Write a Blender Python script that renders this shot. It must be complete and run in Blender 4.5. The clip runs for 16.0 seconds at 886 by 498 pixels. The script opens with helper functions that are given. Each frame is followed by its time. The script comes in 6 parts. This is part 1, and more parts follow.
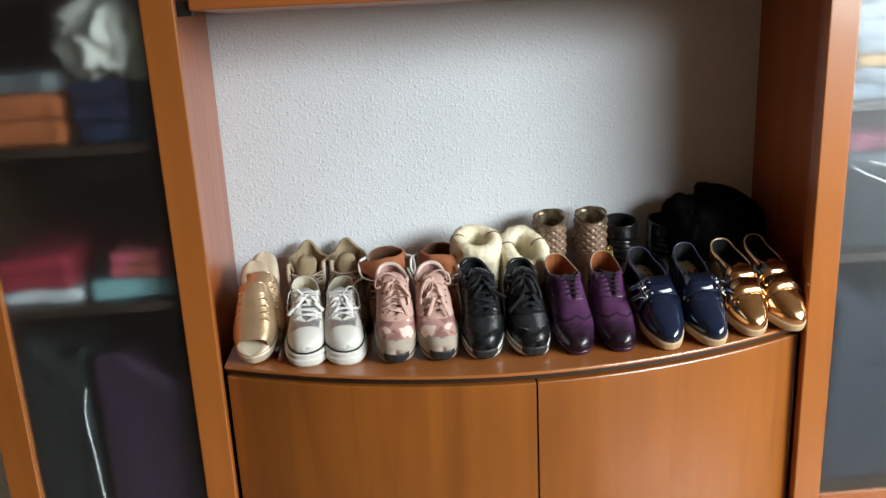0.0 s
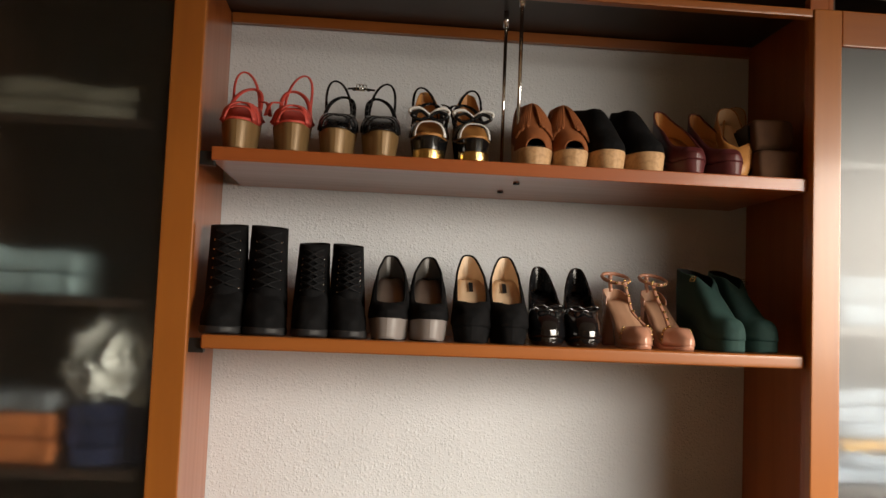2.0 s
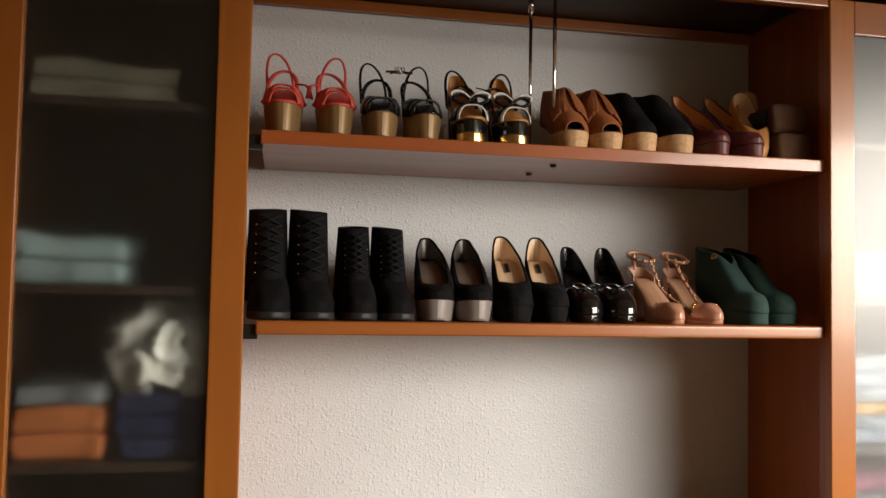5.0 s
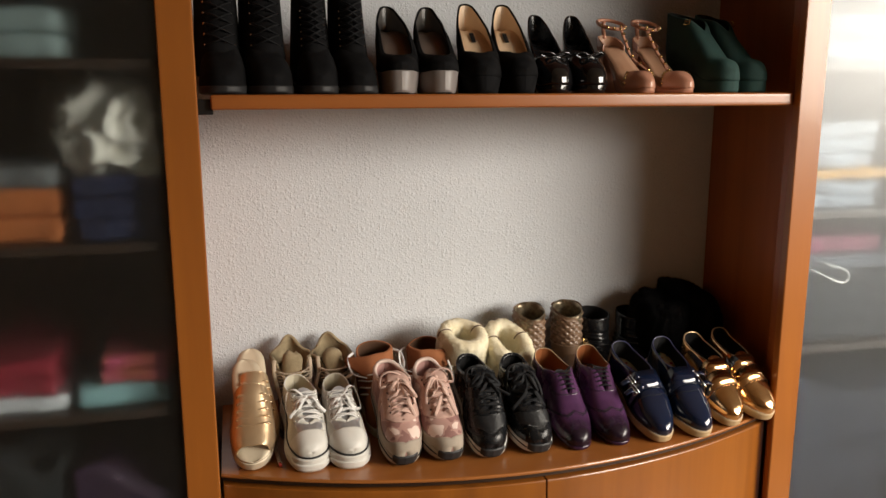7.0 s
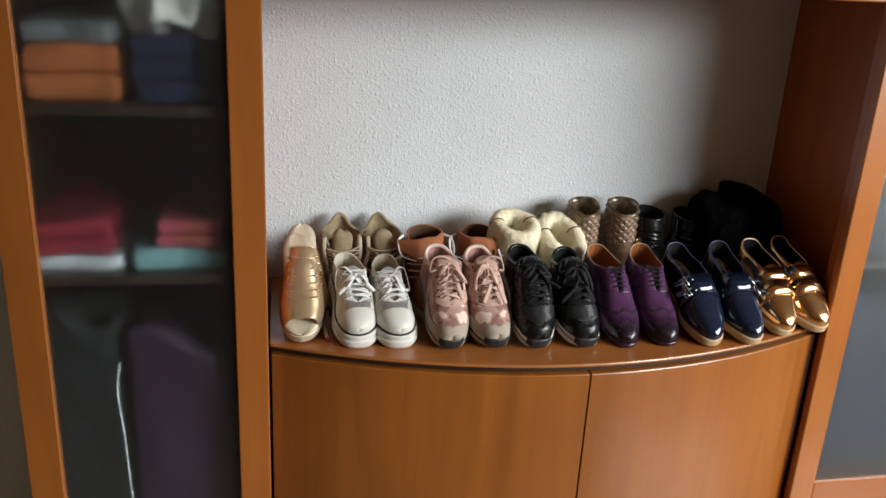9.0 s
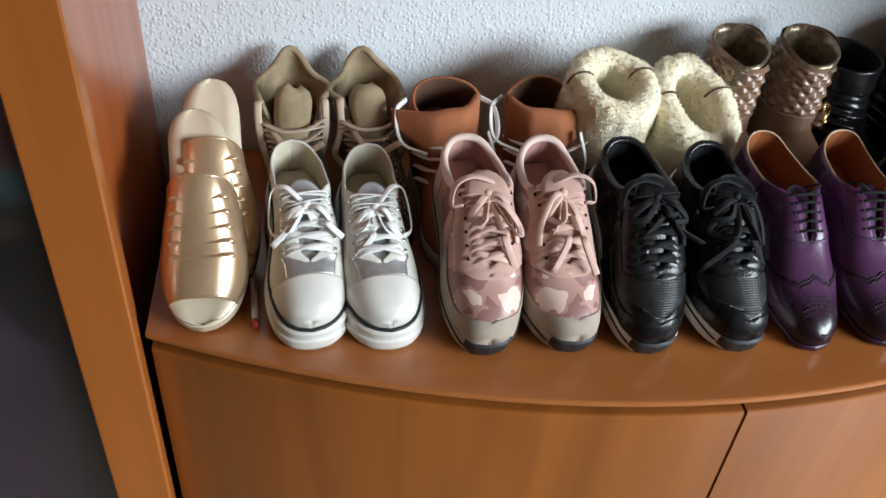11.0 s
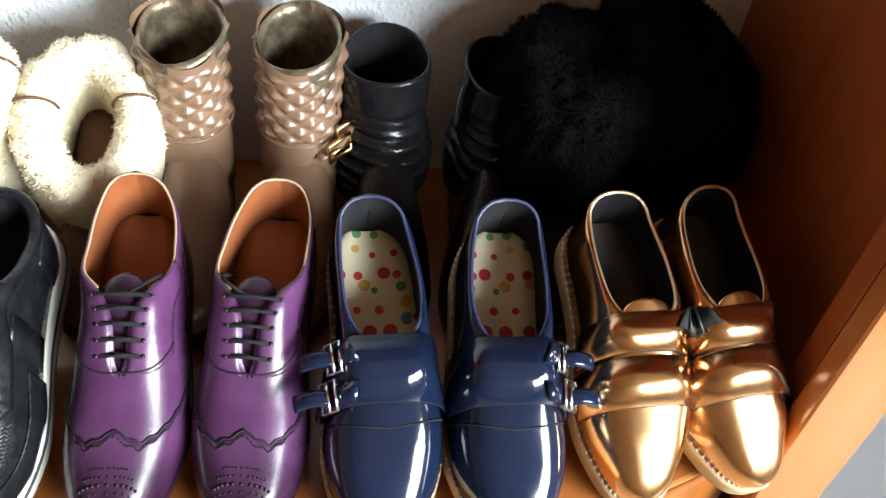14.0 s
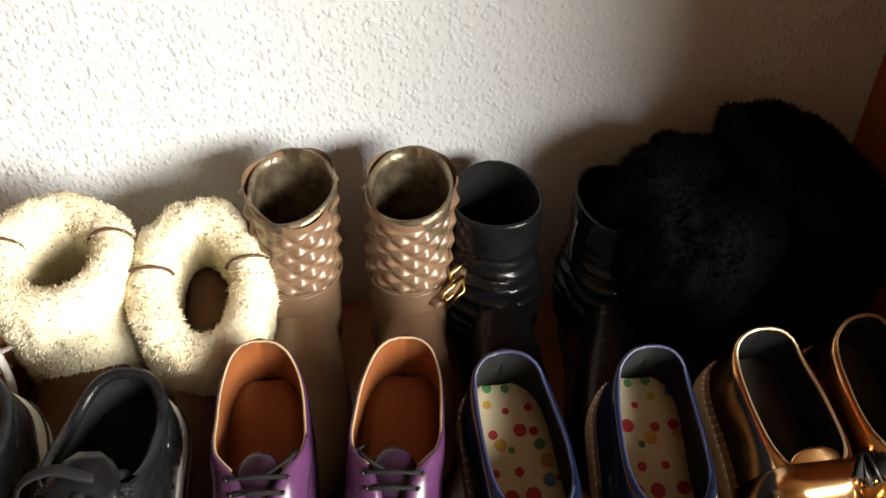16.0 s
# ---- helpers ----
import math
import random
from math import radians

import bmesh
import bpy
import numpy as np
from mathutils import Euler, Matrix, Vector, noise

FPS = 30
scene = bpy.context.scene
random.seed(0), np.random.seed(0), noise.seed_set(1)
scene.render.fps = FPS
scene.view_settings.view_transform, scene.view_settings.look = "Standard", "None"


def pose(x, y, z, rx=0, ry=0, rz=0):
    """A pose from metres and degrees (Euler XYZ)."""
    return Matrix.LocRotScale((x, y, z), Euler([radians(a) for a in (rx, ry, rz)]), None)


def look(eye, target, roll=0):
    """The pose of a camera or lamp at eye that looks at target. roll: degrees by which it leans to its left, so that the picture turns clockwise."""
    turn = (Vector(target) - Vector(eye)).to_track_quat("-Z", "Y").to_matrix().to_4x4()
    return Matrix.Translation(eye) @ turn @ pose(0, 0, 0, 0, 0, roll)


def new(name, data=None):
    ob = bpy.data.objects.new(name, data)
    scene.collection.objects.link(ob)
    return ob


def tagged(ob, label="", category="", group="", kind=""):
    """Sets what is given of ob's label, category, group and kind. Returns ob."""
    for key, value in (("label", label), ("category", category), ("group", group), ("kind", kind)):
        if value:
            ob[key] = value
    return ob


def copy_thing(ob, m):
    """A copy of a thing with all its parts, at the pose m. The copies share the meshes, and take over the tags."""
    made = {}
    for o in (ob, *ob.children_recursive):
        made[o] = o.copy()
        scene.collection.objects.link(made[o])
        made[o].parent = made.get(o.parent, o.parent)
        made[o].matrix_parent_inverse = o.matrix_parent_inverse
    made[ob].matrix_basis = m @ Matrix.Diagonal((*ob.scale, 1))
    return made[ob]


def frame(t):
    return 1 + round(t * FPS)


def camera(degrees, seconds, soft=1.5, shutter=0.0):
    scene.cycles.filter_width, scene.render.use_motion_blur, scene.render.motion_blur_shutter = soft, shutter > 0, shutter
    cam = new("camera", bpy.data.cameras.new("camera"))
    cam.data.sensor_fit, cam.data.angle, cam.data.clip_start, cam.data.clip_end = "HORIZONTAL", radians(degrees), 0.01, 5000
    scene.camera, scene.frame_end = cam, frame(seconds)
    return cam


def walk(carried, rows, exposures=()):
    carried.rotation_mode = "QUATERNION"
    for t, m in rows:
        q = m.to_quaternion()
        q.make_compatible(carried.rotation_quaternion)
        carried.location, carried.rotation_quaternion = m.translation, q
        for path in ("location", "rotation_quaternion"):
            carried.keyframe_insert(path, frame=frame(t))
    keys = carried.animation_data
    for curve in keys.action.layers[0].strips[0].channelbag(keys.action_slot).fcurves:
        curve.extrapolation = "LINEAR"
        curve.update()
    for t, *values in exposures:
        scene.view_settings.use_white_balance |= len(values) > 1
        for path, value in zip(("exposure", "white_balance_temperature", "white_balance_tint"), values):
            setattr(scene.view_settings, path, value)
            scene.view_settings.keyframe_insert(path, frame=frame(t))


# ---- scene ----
cam = camera(57.1, 16.0)
PATH = [
    (0, (-0.252, -1.575, 1.415), (-0.129, 0.349, 0.883), -2.8),
    (0.3, (-0.257, -1.586, 1.428), (-0.102, 0.348, 0.942), -2.7),
    (0.5, (-0.254, -1.581, 1.444), (-0.077, 0.362, 1.001), -1.3),
    (0.9, (-0.244, -1.575, 1.484), (-0.084, 0.397, 1.193), -0.3),
    (1, (-0.241, -1.577, 1.49), (-0.098, 0.403, 1.243), 0.3),
    (1.5, (-0.269, -1.584, 1.533), (-0.133, 0.411, 1.504), 1.5),
    (2, (-0.276, -1.591, 1.566), (-0.104, 0.397, 1.698), 2.3),
    (2.5, (-0.261, -1.59, 1.583), (-0.094, 0.397, 1.746), 1.8),
    (3, (-0.267, -1.58, 1.57), (-0.104, 0.408, 1.714), 1.3),
    (3.5, (-0.306, -1.577, 1.573), (-0.106, 0.41, 1.68), 2.0),
    (3.7, (-0.345, -1.575, 1.58), (-0.102, 0.407, 1.683), 2.1),
    (5.8, (-0.592, -1.574, 1.54), (-0.16, 0.377, 1.618), 0.0),
    (6, (-0.561, -1.567, 1.538), (-0.129, 0.385, 1.547), -0.8),
    (6.5, (-0.563, -1.533, 1.525), (-0.075, 0.393, 1.296), -1.0),
    (7, (-0.565, -1.527, 1.5), (-0.075, 0.372, 1.11), -0.1),
    (7.5, (-0.585, -1.524, 1.483), (-0.107, 0.36, 1.009), 0.7),
    (8, (-0.59, -1.533, 1.479), (-0.116, 0.336, 0.948), 1.4),
    (8.5, (-0.602, -1.515, 1.464), (-0.163, 0.346, 0.878), 2.1),
    (9, (-0.592, -1.49, 1.474), (-0.203, 0.363, 0.83), 3.1),
    (9.2, (-0.59, -1.455, 1.463), (-0.209, 0.393, 0.801), 4.0),
    (11.3, (-0.37, -0.542, 1.348), (-0.064, 0.957, 0.06), 5.1),
    (11.5, (-0.316, -0.507, 1.331), (-0.01, 0.973, 0.022), 4.8),
    (12, (-0.207, -0.42, 1.331), (0.055, 1.02, -0.032), 8.3),
    (12.3, (-0.156, -0.393, 1.323), (0.079, 1.056, -0.035), 7.4),
    (12.5, (-0.114, -0.373, 1.312), (0.108, 1.062, -0.063), 7.7),
    (13, (0.055, -0.338, 1.296), (0.192, 1.083, -0.104), 8.7),
    (13.3, (0.146, -0.342, 1.287), (0.294, 1.08, -0.112), 8.1),
    (13.5, (0.189, -0.339, 1.296), (0.375, 1.061, -0.12), 9.1),
    (14, (0.264, -0.339, 1.306), (0.523, 1.117, -0.041), 8.5),
    (14.5, (0.296, -0.33, 1.321), (0.584, 1.234, 0.107), 7.2),
    (15, (0.29, -0.314, 1.326), (0.539, 1.315, 0.193), 5.6),
    (15.5, (0.263, -0.297, 1.324), (0.444, 1.337, 0.185), 3.3),
    (16, (0.203, -0.282, 1.317), (0.351, 1.326, 0.136), 1.9),
]
walk(cam, [(t, look(eye, target, roll)) for t, eye, target, roll in PATH],
     [(0, 0.0, 6900, 9), (1.5, -0.05, 8700, 16), (3.5, 0.02, 9300, 22), (6.0, -0.18, 8800, 19), (6.5, -0.38, 8800, 19), (7.5, -0.27, 8600, 17), (9.2, -0.18, 7100, 11),
      (11.3, 0.05, 6500, 10), (12.7, 0.42, 6400, 10), (13.6, 0.95, 6500, 9), (14.5, 1.12, 7200, 11), (15.4, 0.92, 8000, 14), (16.0, 0.55, 8300, 14)])

# ---------------------------------------------------------------- light
world = bpy.data.worlds.new("world")
scene.world = world
world.use_nodes = True
sky = world.node_tree.nodes.new("ShaderNodeTexSky")
sky.sky_type, sky.sun_disc = "NISHITA", False
sky.sun_elevation, sky.sun_rotation = radians(35), radians(200)
world.node_tree.links.new(sky.outputs[0], world.node_tree.nodes["Background"].inputs[0])
world.node_tree.nodes["Background"].inputs[1].default_value = 0.15
# daylight that comes in by the balcony door behind the camera
DOOR_X0, DOOR_X1, DOOR_Z1, REAR = 1.25, 3.85, 2.44, -2.2
sky_lamp = bpy.data.lights.new("door_daylight", "AREA")
sky_lamp.shape, sky_lamp.size, sky_lamp.size_y = "RECTANGLE", DOOR_X1 - DOOR_X0 - 0.1, 1.1
sky_lamp.energy, sky_lamp.color, sky_lamp.spread = 48, (0.83, 0.93, 1.0), radians(64)
new("door_daylight", sky_lamp).matrix_world = look(((DOOR_X0 + DOOR_X1) / 2, REAR - 0.02, 1.85), (-0.15, 0.4, 0.42))


# ---------------------------------------------------------------- materials
def mat(name, colour, rough=0.5, metal=0.0, second=None, scale=20.0, mix=(0.35, 0.7), bump=0.0, bump_scale=200.0,
        stretch=(1, 1, 1), coat=0.0, sheen=0.0, rough_var=0.0, dist=0.0, detail=5.0, spec=0.5):
    """A principled surface of two colours mixed by stretched noise, with a fine relief."""
    m = bpy.data.materials.new(name)
    m.use_nodes = True
    n, l = m.node_tree.nodes, m.node_tree.links
    b = n["Principled BSDF"]
    b.inputs["Roughness"].default_value, b.inputs["Metallic"].default_value = rough, metal
    b.inputs["Coat Weight"].default_value, b.inputs["Coat Roughness"].default_value = coat, 0.12
    b.inputs["Sheen Weight"].default_value, b.inputs["Specular IOR Level"].default_value = sheen, spec
    if sheen:
        b.inputs["Sheen Tint"].default_value = (*colour, 1)
    co = n.new("ShaderNodeTexCoord")
    mp = n.new("ShaderNodeMapping")
    mp.inputs["Scale"].default_value = stretch
    l.new(co.outputs["Object"], mp.inputs["Vector"])
    tex = n.new("ShaderNodeTexNoise")
    tex.inputs["Scale"].default_value, tex.inputs["Detail"].default_value = scale, detail
    tex.inputs["Distortion"].default_value = dist
    l.new(mp.outputs[0], tex.inputs["Vector"])
    ramp = n.new("ShaderNodeValToRGB")
    ramp.color_ramp.elements[0].position, ramp.color_ramp.elements[1].position = mix
    ramp.color_ramp.elements[0].color = (*colour, 1)
    ramp.color_ramp.elements[1].color = (*(second or [c * 0.82 for c in colour]), 1)
    l.new(tex.outputs[0], ramp.inputs[0])
    l.new(ramp.outputs[0], b.inputs["Base Color"])
    if rough_var:
        mr = n.new("ShaderNodeMapRange")
        mr.inputs[3].default_value, mr.inputs[4].default_value = rough - rough_var, rough + rough_var
        l.new(tex.outputs[0], mr.inputs[0])
        l.new(mr.outputs[0], b.inputs["Roughness"])
    if bump:
        t2 = n.new("ShaderNodeTexNoise")
        t2.inputs["Scale"].default_value, t2.inputs["Detail"].default_value = bump_scale, 3
        l.new(co.outputs["Object"], t2.inputs["Vector"])
        bp = n.new("ShaderNodeBump")
        bp.inputs["Strength"].default_value, bp.inputs["Distance"].default_value = bump, 0.002
        l.new(t2.outputs[0], bp.inputs["Height"])
        l.new(bp.outputs[0], b.inputs["Normal"])
    return m


def wood(name, light, dark, grain):
    """Lacquered veneer: long grain, broad clouds and a clear coat."""
    m = mat(name, light, 0.34, second=dark, scale=1.7, stretch=grain, coat=0.35, rough_var=0.08, bump=0.02,
            bump_scale=120, dist=1.6, mix=(0.3, 0.75))
    n, l = m.node_tree.nodes, m.node_tree.links
    b = n["Principled BSDF"]
    base = b.inputs["Base Color"].links[0].from_socket
    cloud = n.new("ShaderNodeTexNoise")
    cloud.inputs["Scale"].default_value = 2.3
    co = n.new("ShaderNodeTexCoord")
    l.new(co.outputs["Object"], cloud.inputs["Vector"])
    mr = n.new("ShaderNodeMapRange")
    mr.inputs[3].default_value, mr.inputs[4].default_value = 0.72, 1.22
    l.new(cloud.outputs[0], mr.inputs[0])
    hsv = n.new("ShaderNodeHueSaturation")
    l.new(mr.outputs[0], hsv.inputs["Value"])
    l.new(base, hsv.inputs["Color"])
    l.new(hsv.outputs[0], b.inputs["Base Color"])
    return m


def wallpaper():
    """Painted woodchip paper: scattered small raised chips."""
    m = mat("painted_woodchip", (0.66, 0.695, 0.73), 0.75, second=(0.61, 0.64, 0.67), scale=3)
    n, l = m.node_tree.nodes, m.node_tree.links
    b = n["Principled BSDF"]
    co = n.new("ShaderNodeTexCoord")
    mp = n.new("ShaderNodeMapping")
    mp.inputs["Scale"].default_value = (1.0, 1.0, 0.95)
    l.new(co.outputs["Object"], mp.inputs[0])
    sep = n.new("ShaderNodeSeparateXYZ")
    l.new(mp.outputs[0], sep.inputs[0])
    flat = n.new("ShaderNodeCombineXYZ")
    l.new(sep.outputs[0], flat.inputs[0])
    l.new(sep.outputs[2], flat.inputs[1])
    warp = n.new("ShaderNodeTexNoise")
    warp.inputs["Scale"].default_value = 260
    l.new(flat.outputs[0], warp.inputs["Vector"])
    push = n.new("ShaderNodeVectorMath")
    push.operation = "MULTIPLY_ADD"
    push.inputs[1].default_value = (0.005, 0.005, 0.0)
    l.new(warp.outputs["Color"], push.inputs[0])
    l.new(flat.outputs[0], push.inputs[2])
    heights = []
    for size, lowest, weight in ((185, 0.10, 1.0), (95, 0.45, 0.9)):
        chips = n.new("ShaderNodeTexVoronoi")
        chips.voronoi_dimensions = "2D"
        chips.inputs["Scale"].default_value = size
        l.new(push.outputs[0], chips.inputs["Vector"])
        dome = n.new("ShaderNodeMapRange")
        dome.interpolation_type = "SMOOTHSTEP"
        dome.inputs["From Min"].default_value, dome.inputs["From Max"].default_value = 0.55, 0.12
        l.new(chips.outputs["Distance"], dome.inputs["Value"])
        some = n.new("ShaderNodeMapRange")
        some.inputs["From Min"].default_value, some.inputs["From Max"].default_value = lowest, 0.9
        some.inputs["To Max"].default_value = weight
        pick = n.new("ShaderNodeSeparateXYZ")
        l.new(chips.outputs["Color"], pick.inputs[0])
        l.new(pick.outputs[0], some.inputs["Value"])
        both = n.new("ShaderNodeMath")
        both.operation = "MULTIPLY"
        l.new(dome.outputs[0], both.inputs[0])
        l.new(some.outputs[0], both.inputs[1])
        heights.append(both)
    add = n.new("ShaderNodeMath")
    l.new(heights[0].outputs[0], add.inputs[0])
    l.new(heights[1].outputs[0], add.inputs[1])
    bp = n.new("ShaderNodeBump")
    bp.inputs["Strength"].default_value, bp.inputs["Distance"].default_value = 0.6, 0.0016
    l.new(add.outputs[0], bp.inputs["Height"])
    l.new(bp.outputs[0], b.inputs["Normal"])
    return m


def glass(name, rough, colour=(1, 1, 1)):
    m = bpy.data.materials.new(name)
    m.use_nodes = True
    b = m.node_tree.nodes["Principled BSDF"]
    b.inputs["Base Color"].default_value = (*colour, 1)
    b.inputs["Transmission Weight"].default_value, b.inputs["Roughness"].default_value = 1.0, rough
    b.inputs["IOR"].default_value = 1.45
    return m


HONEY_V = wood("honey_veneer_upright", (0.40, 0.124, 0.024), (0.32, 0.094, 0.017), (9, 9, 0.5))
DOOR_V = wood("bow_door_veneer", (0.32, 0.099, 0.017), (0.225, 0.066, 0.011), (7, 7, 0.6))
TOP_H = wood("glossy_orange_veneer", (0.37, 0.125, 0.033), (0.32, 0.10, 0.025), (0.5, 9, 9))
HONEY_H = wood("honey_veneer_level", (0.36, 0.108, 0.026), (0.31, 0.086, 0.020), (0.5, 9, 9))
CHERRY_V = wood("cherry_veneer_upright", (0.38, 0.095, 0.022), (0.30, 0.070, 0.016), (9, 9, 0.5))
CHERRY_H = wood("cherry_veneer_level", (0.40, 0.102, 0.029), (0.33, 0.077, 0.020), (0.5, 9, 9))
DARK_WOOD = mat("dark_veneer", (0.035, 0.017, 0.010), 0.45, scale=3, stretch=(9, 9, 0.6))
WALL = wallpaper()
ROOM_WALL = mat("beige_wall_paint", (0.84, 0.71, 0.54), 0.8, scale=2, bump=0.1)
PLAIN_WALL = mat("cream_plaster", (0.84, 0.74, 0.58), 0.8, second=(0.80, 0.70, 0.54), scale=2, bump=0.1)
FLOOR = wood("floor_laminate", (0.52, 0.36, 0.22), (0.44, 0.30, 0.18), (0.6, 7, 7))
FROST = glass("frosted_glass", 0.31, (0.52, 0.58, 0.61))

CHROME = mat("chrome", (0.75, 0.74, 0.72), 0.14, 1.0, scale=60)
STEEL_BLACK = mat("black_metal", (0.02, 0.02, 0.02), 0.4, 0.4)


# ---------------------------------------------------------------- mesh helpers
def obj(name, bm, material, smooth=False):
    me = bpy.data.meshes.new(name)
    bmesh.ops.recalc_face_normals(bm, faces=bm.faces)
    if smooth:
        for f in bm.faces:
            f.smooth = True
    bm.to_mesh(me)
    bm.free()
    for m in material if isinstance(material, (list, tuple)) else [material]:
        me.materials.append(m)
    return new(name, me)


def part(name, bm, material, parent, label="", smooth=True):
    ob = obj(name, bm, material, smooth)
    ob.parent = parent
    if label:
        tagged(ob, label)
    return ob


def thing(name, label, category, group="", m=None):
    ob = new(name)
    ob.empty_display_size = 0.05
    if m is not None:
        ob.matrix_basis = m
    return tagged(ob, label, category, group)


def box(x0, x1, y0, y1, z0, z1, bevel=0.0, seg=2, bm=None):
    bm = bm or bmesh.new()
    geo = bmesh.ops.create_cube(bm, size=1)["verts"]
    bmesh.ops.scale(bm, vec=(x1 - x0, y1 - y0, z1 - z0), verts=geo)
    bmesh.ops.translate(bm, vec=((x0 + x1) / 2, (y0 + y1) / 2, (z0 + z1) / 2), verts=geo)
    if bevel:
        edges = list({e for v in geo for e in v.link_edges})
        bmesh.ops.bevel(bm, geom=edges, offset=bevel, segments=seg, affect="EDGES", profile=0.7)
    return bm


def tube(points, r, n=6, bm=None, flat=1.0, closed=False):
    """A round or flattened cord along points."""
    bm = bm or bmesh.new()
    pts = [Vector(p) for p in points]
    rings = []
    count = len(pts)
    side = None
    for i, p in enumerate(pts):
        a = pts[(i - 1) % count] if closed or i else pts[0]
        c = pts[(i + 1) % count] if closed or i < count - 1 else pts[-1]
        d = (c - a).normalized() if (c - a).length > 1e-9 else Vector((0, 1, 0))
        if side is None:
            side = d.orthogonal().normalized()
            up = Vector((0, 0, 1))
            if abs(d.dot(up)) < 0.9:
                side = d.cross(up).normalized()
        else:
            side = (side - d * side.dot(d)).normalized()
        up = d.cross(side)
        rings.append([bm.verts.new(p + side * r * math.cos(2 * math.pi * k / n) + up * r * flat * math.sin(2 * math.pi * k / n)) for k in range(n)])
    for i in range(count if closed else count - 1):
        a, b = rings[i], rings[(i + 1) % count]
        for k in range(n):
            bm.faces.new((a[k], a[(k + 1) % n], b[(k + 1) % n], b[k]))
    if not closed:
        bm.faces.new(rings[0][::-1])
        bm.faces.new(rings[-1])
    return bm


def curve_points(pts, steps=6):
    """A smooth line through a few points."""
    p = [Vector(q) for q in pts]
    p = [p[0] * 2 - p[1]] + p + [p[-1] * 2 - p[-2]]
    out = []
    for i in range(1, len(p) - 2):
        for k in range(steps):
            t = k / steps
            a, b, c, d = p[i - 1], p[i], p[i + 1], p[i + 2]
            out.append(0.5 * (2 * b + (c - a) * t + (2 * a - 5 * b + 4 * c - d) * t * t + (3 * b - a - 3 * c + d) * t ** 3))
    return out + [p[-2]]


def ease(table, s):
    """A smooth value at s from a short table of (s, value)."""
    if s <= table[0][0]:
        return table[0][1]
    for i in range(len(table) - 1):
        a, b = table[i], table[i + 1]
        if s <= b[0]:
            prev, nxt = table[max(i - 1, 0)], table[min(i + 2, len(table) - 1)]
            h = b[0] - a[0]
            ma = (b[1] - prev[1]) / (b[0] - prev[0])
            mb = (nxt[1] - a[1]) / (nxt[0] - a[0])
            t = (s - a[0]) / h
            return ((2 * t ** 3 - 3 * t * t + 1) * a[1] + (t ** 3 - 2 * t * t + t) * h * ma
                    + (3 * t * t - 2 * t ** 3) * b[1] + (t ** 3 - t * t) * h * mb)
    return table[-1][1]


# ---------------------------------------------------------------- the room
WALL_Y = 0.40


def structure(name, bm, material, label, category):
    return tagged(obj(name, bm, material), label, category, kind="structure")


structure("floor", box(-2.6, 4.2, REAR - 0.2, WALL_Y + 0.15, -0.1, 0), FLOOR, "brown laminate floor of the room", "floor")
structure("wall_north", box(-2.6, 4.2, WALL_Y, WALL_Y + 0.15, 0.0, 2.5), WALL, "wall with white painted woodchip paper", "wall")
structure("wall_west", box(-2.75, -2.6, REAR - 0.2, WALL_Y + 0.15, 0, 2.5), ROOM_WALL, "plain beige painted wall", "wall")
structure("wall_east", box(4.2, 4.35, REAR - 0.2, WALL_Y + 0.15, 0, 2.5), ROOM_WALL, "plain beige painted wall", "wall")
rear = box(-2.6, DOOR_X0, REAR - 0.2, REAR, 0, 2.5)
box(DOOR_X1, 4.2, REAR - 0.2, REAR, 0, 2.5, bm=rear)
box(DOOR_X0, DOOR_X1, REAR - 0.2, REAR, DOOR_Z1, 2.5, bm=rear)
structure("wall_south", rear, ROOM_WALL, "beige painted wall with a balcony door opening", "wall")
structure("ceiling", box(-2.6, 4.2, REAR - 0.2, WALL_Y + 0.15, 2.5, 2.6), PLAIN_WALL, "plain cream ceiling", "ceiling")

# ---------------------------------------------------------------- the wall unit
STILE, TOP = 0.062, 2.193
unit = thing("wall_unit", "honey and cherry veneered wall unit with open shoe niche", "wall unit")
for sx, nm in ((-1, "side_panel"), (1, "side_panel")):
    a, b = sorted((sx * (0.642 if sx < 0 else 0.667), sx * (0.664 if sx < 0 else 0.678)))
    part(nm, box(a, b, 0.028, WALL_Y - 0.003, 0.0, 2.249, 0.002), CHERRY_V, unit, "cherry veneered side panel", False)
    a, b = sorted((sx * 1.064, sx * 1.084))
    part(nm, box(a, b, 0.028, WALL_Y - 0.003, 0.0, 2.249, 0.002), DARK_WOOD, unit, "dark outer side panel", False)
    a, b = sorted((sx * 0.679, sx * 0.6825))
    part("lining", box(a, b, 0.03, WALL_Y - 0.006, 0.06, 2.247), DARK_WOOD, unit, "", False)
    a, b = sorted((sx * 0.6265, sx * (0.642 if sx < 0 else 0.667)))
    part("edge_strip", box(a, b, 0.0275, 0.05, 0.76, 2.245, 0.002), CHERRY_V, unit, "", False)
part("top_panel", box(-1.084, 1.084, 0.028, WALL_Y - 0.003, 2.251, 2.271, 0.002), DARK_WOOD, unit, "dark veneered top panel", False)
part("top_rail", box(-0.6195, 0.6195, 0.003, 0.0265, TOP, 2.211, 0.004), HONEY_H, unit, "honey veneer top rail", False)
part("back_rail", box(-0.640, 0.665, WALL_Y - 0.022, WALL_Y - 0.003, 2.224, 2.249, 0.002), HONEY_H, unit, "", False)


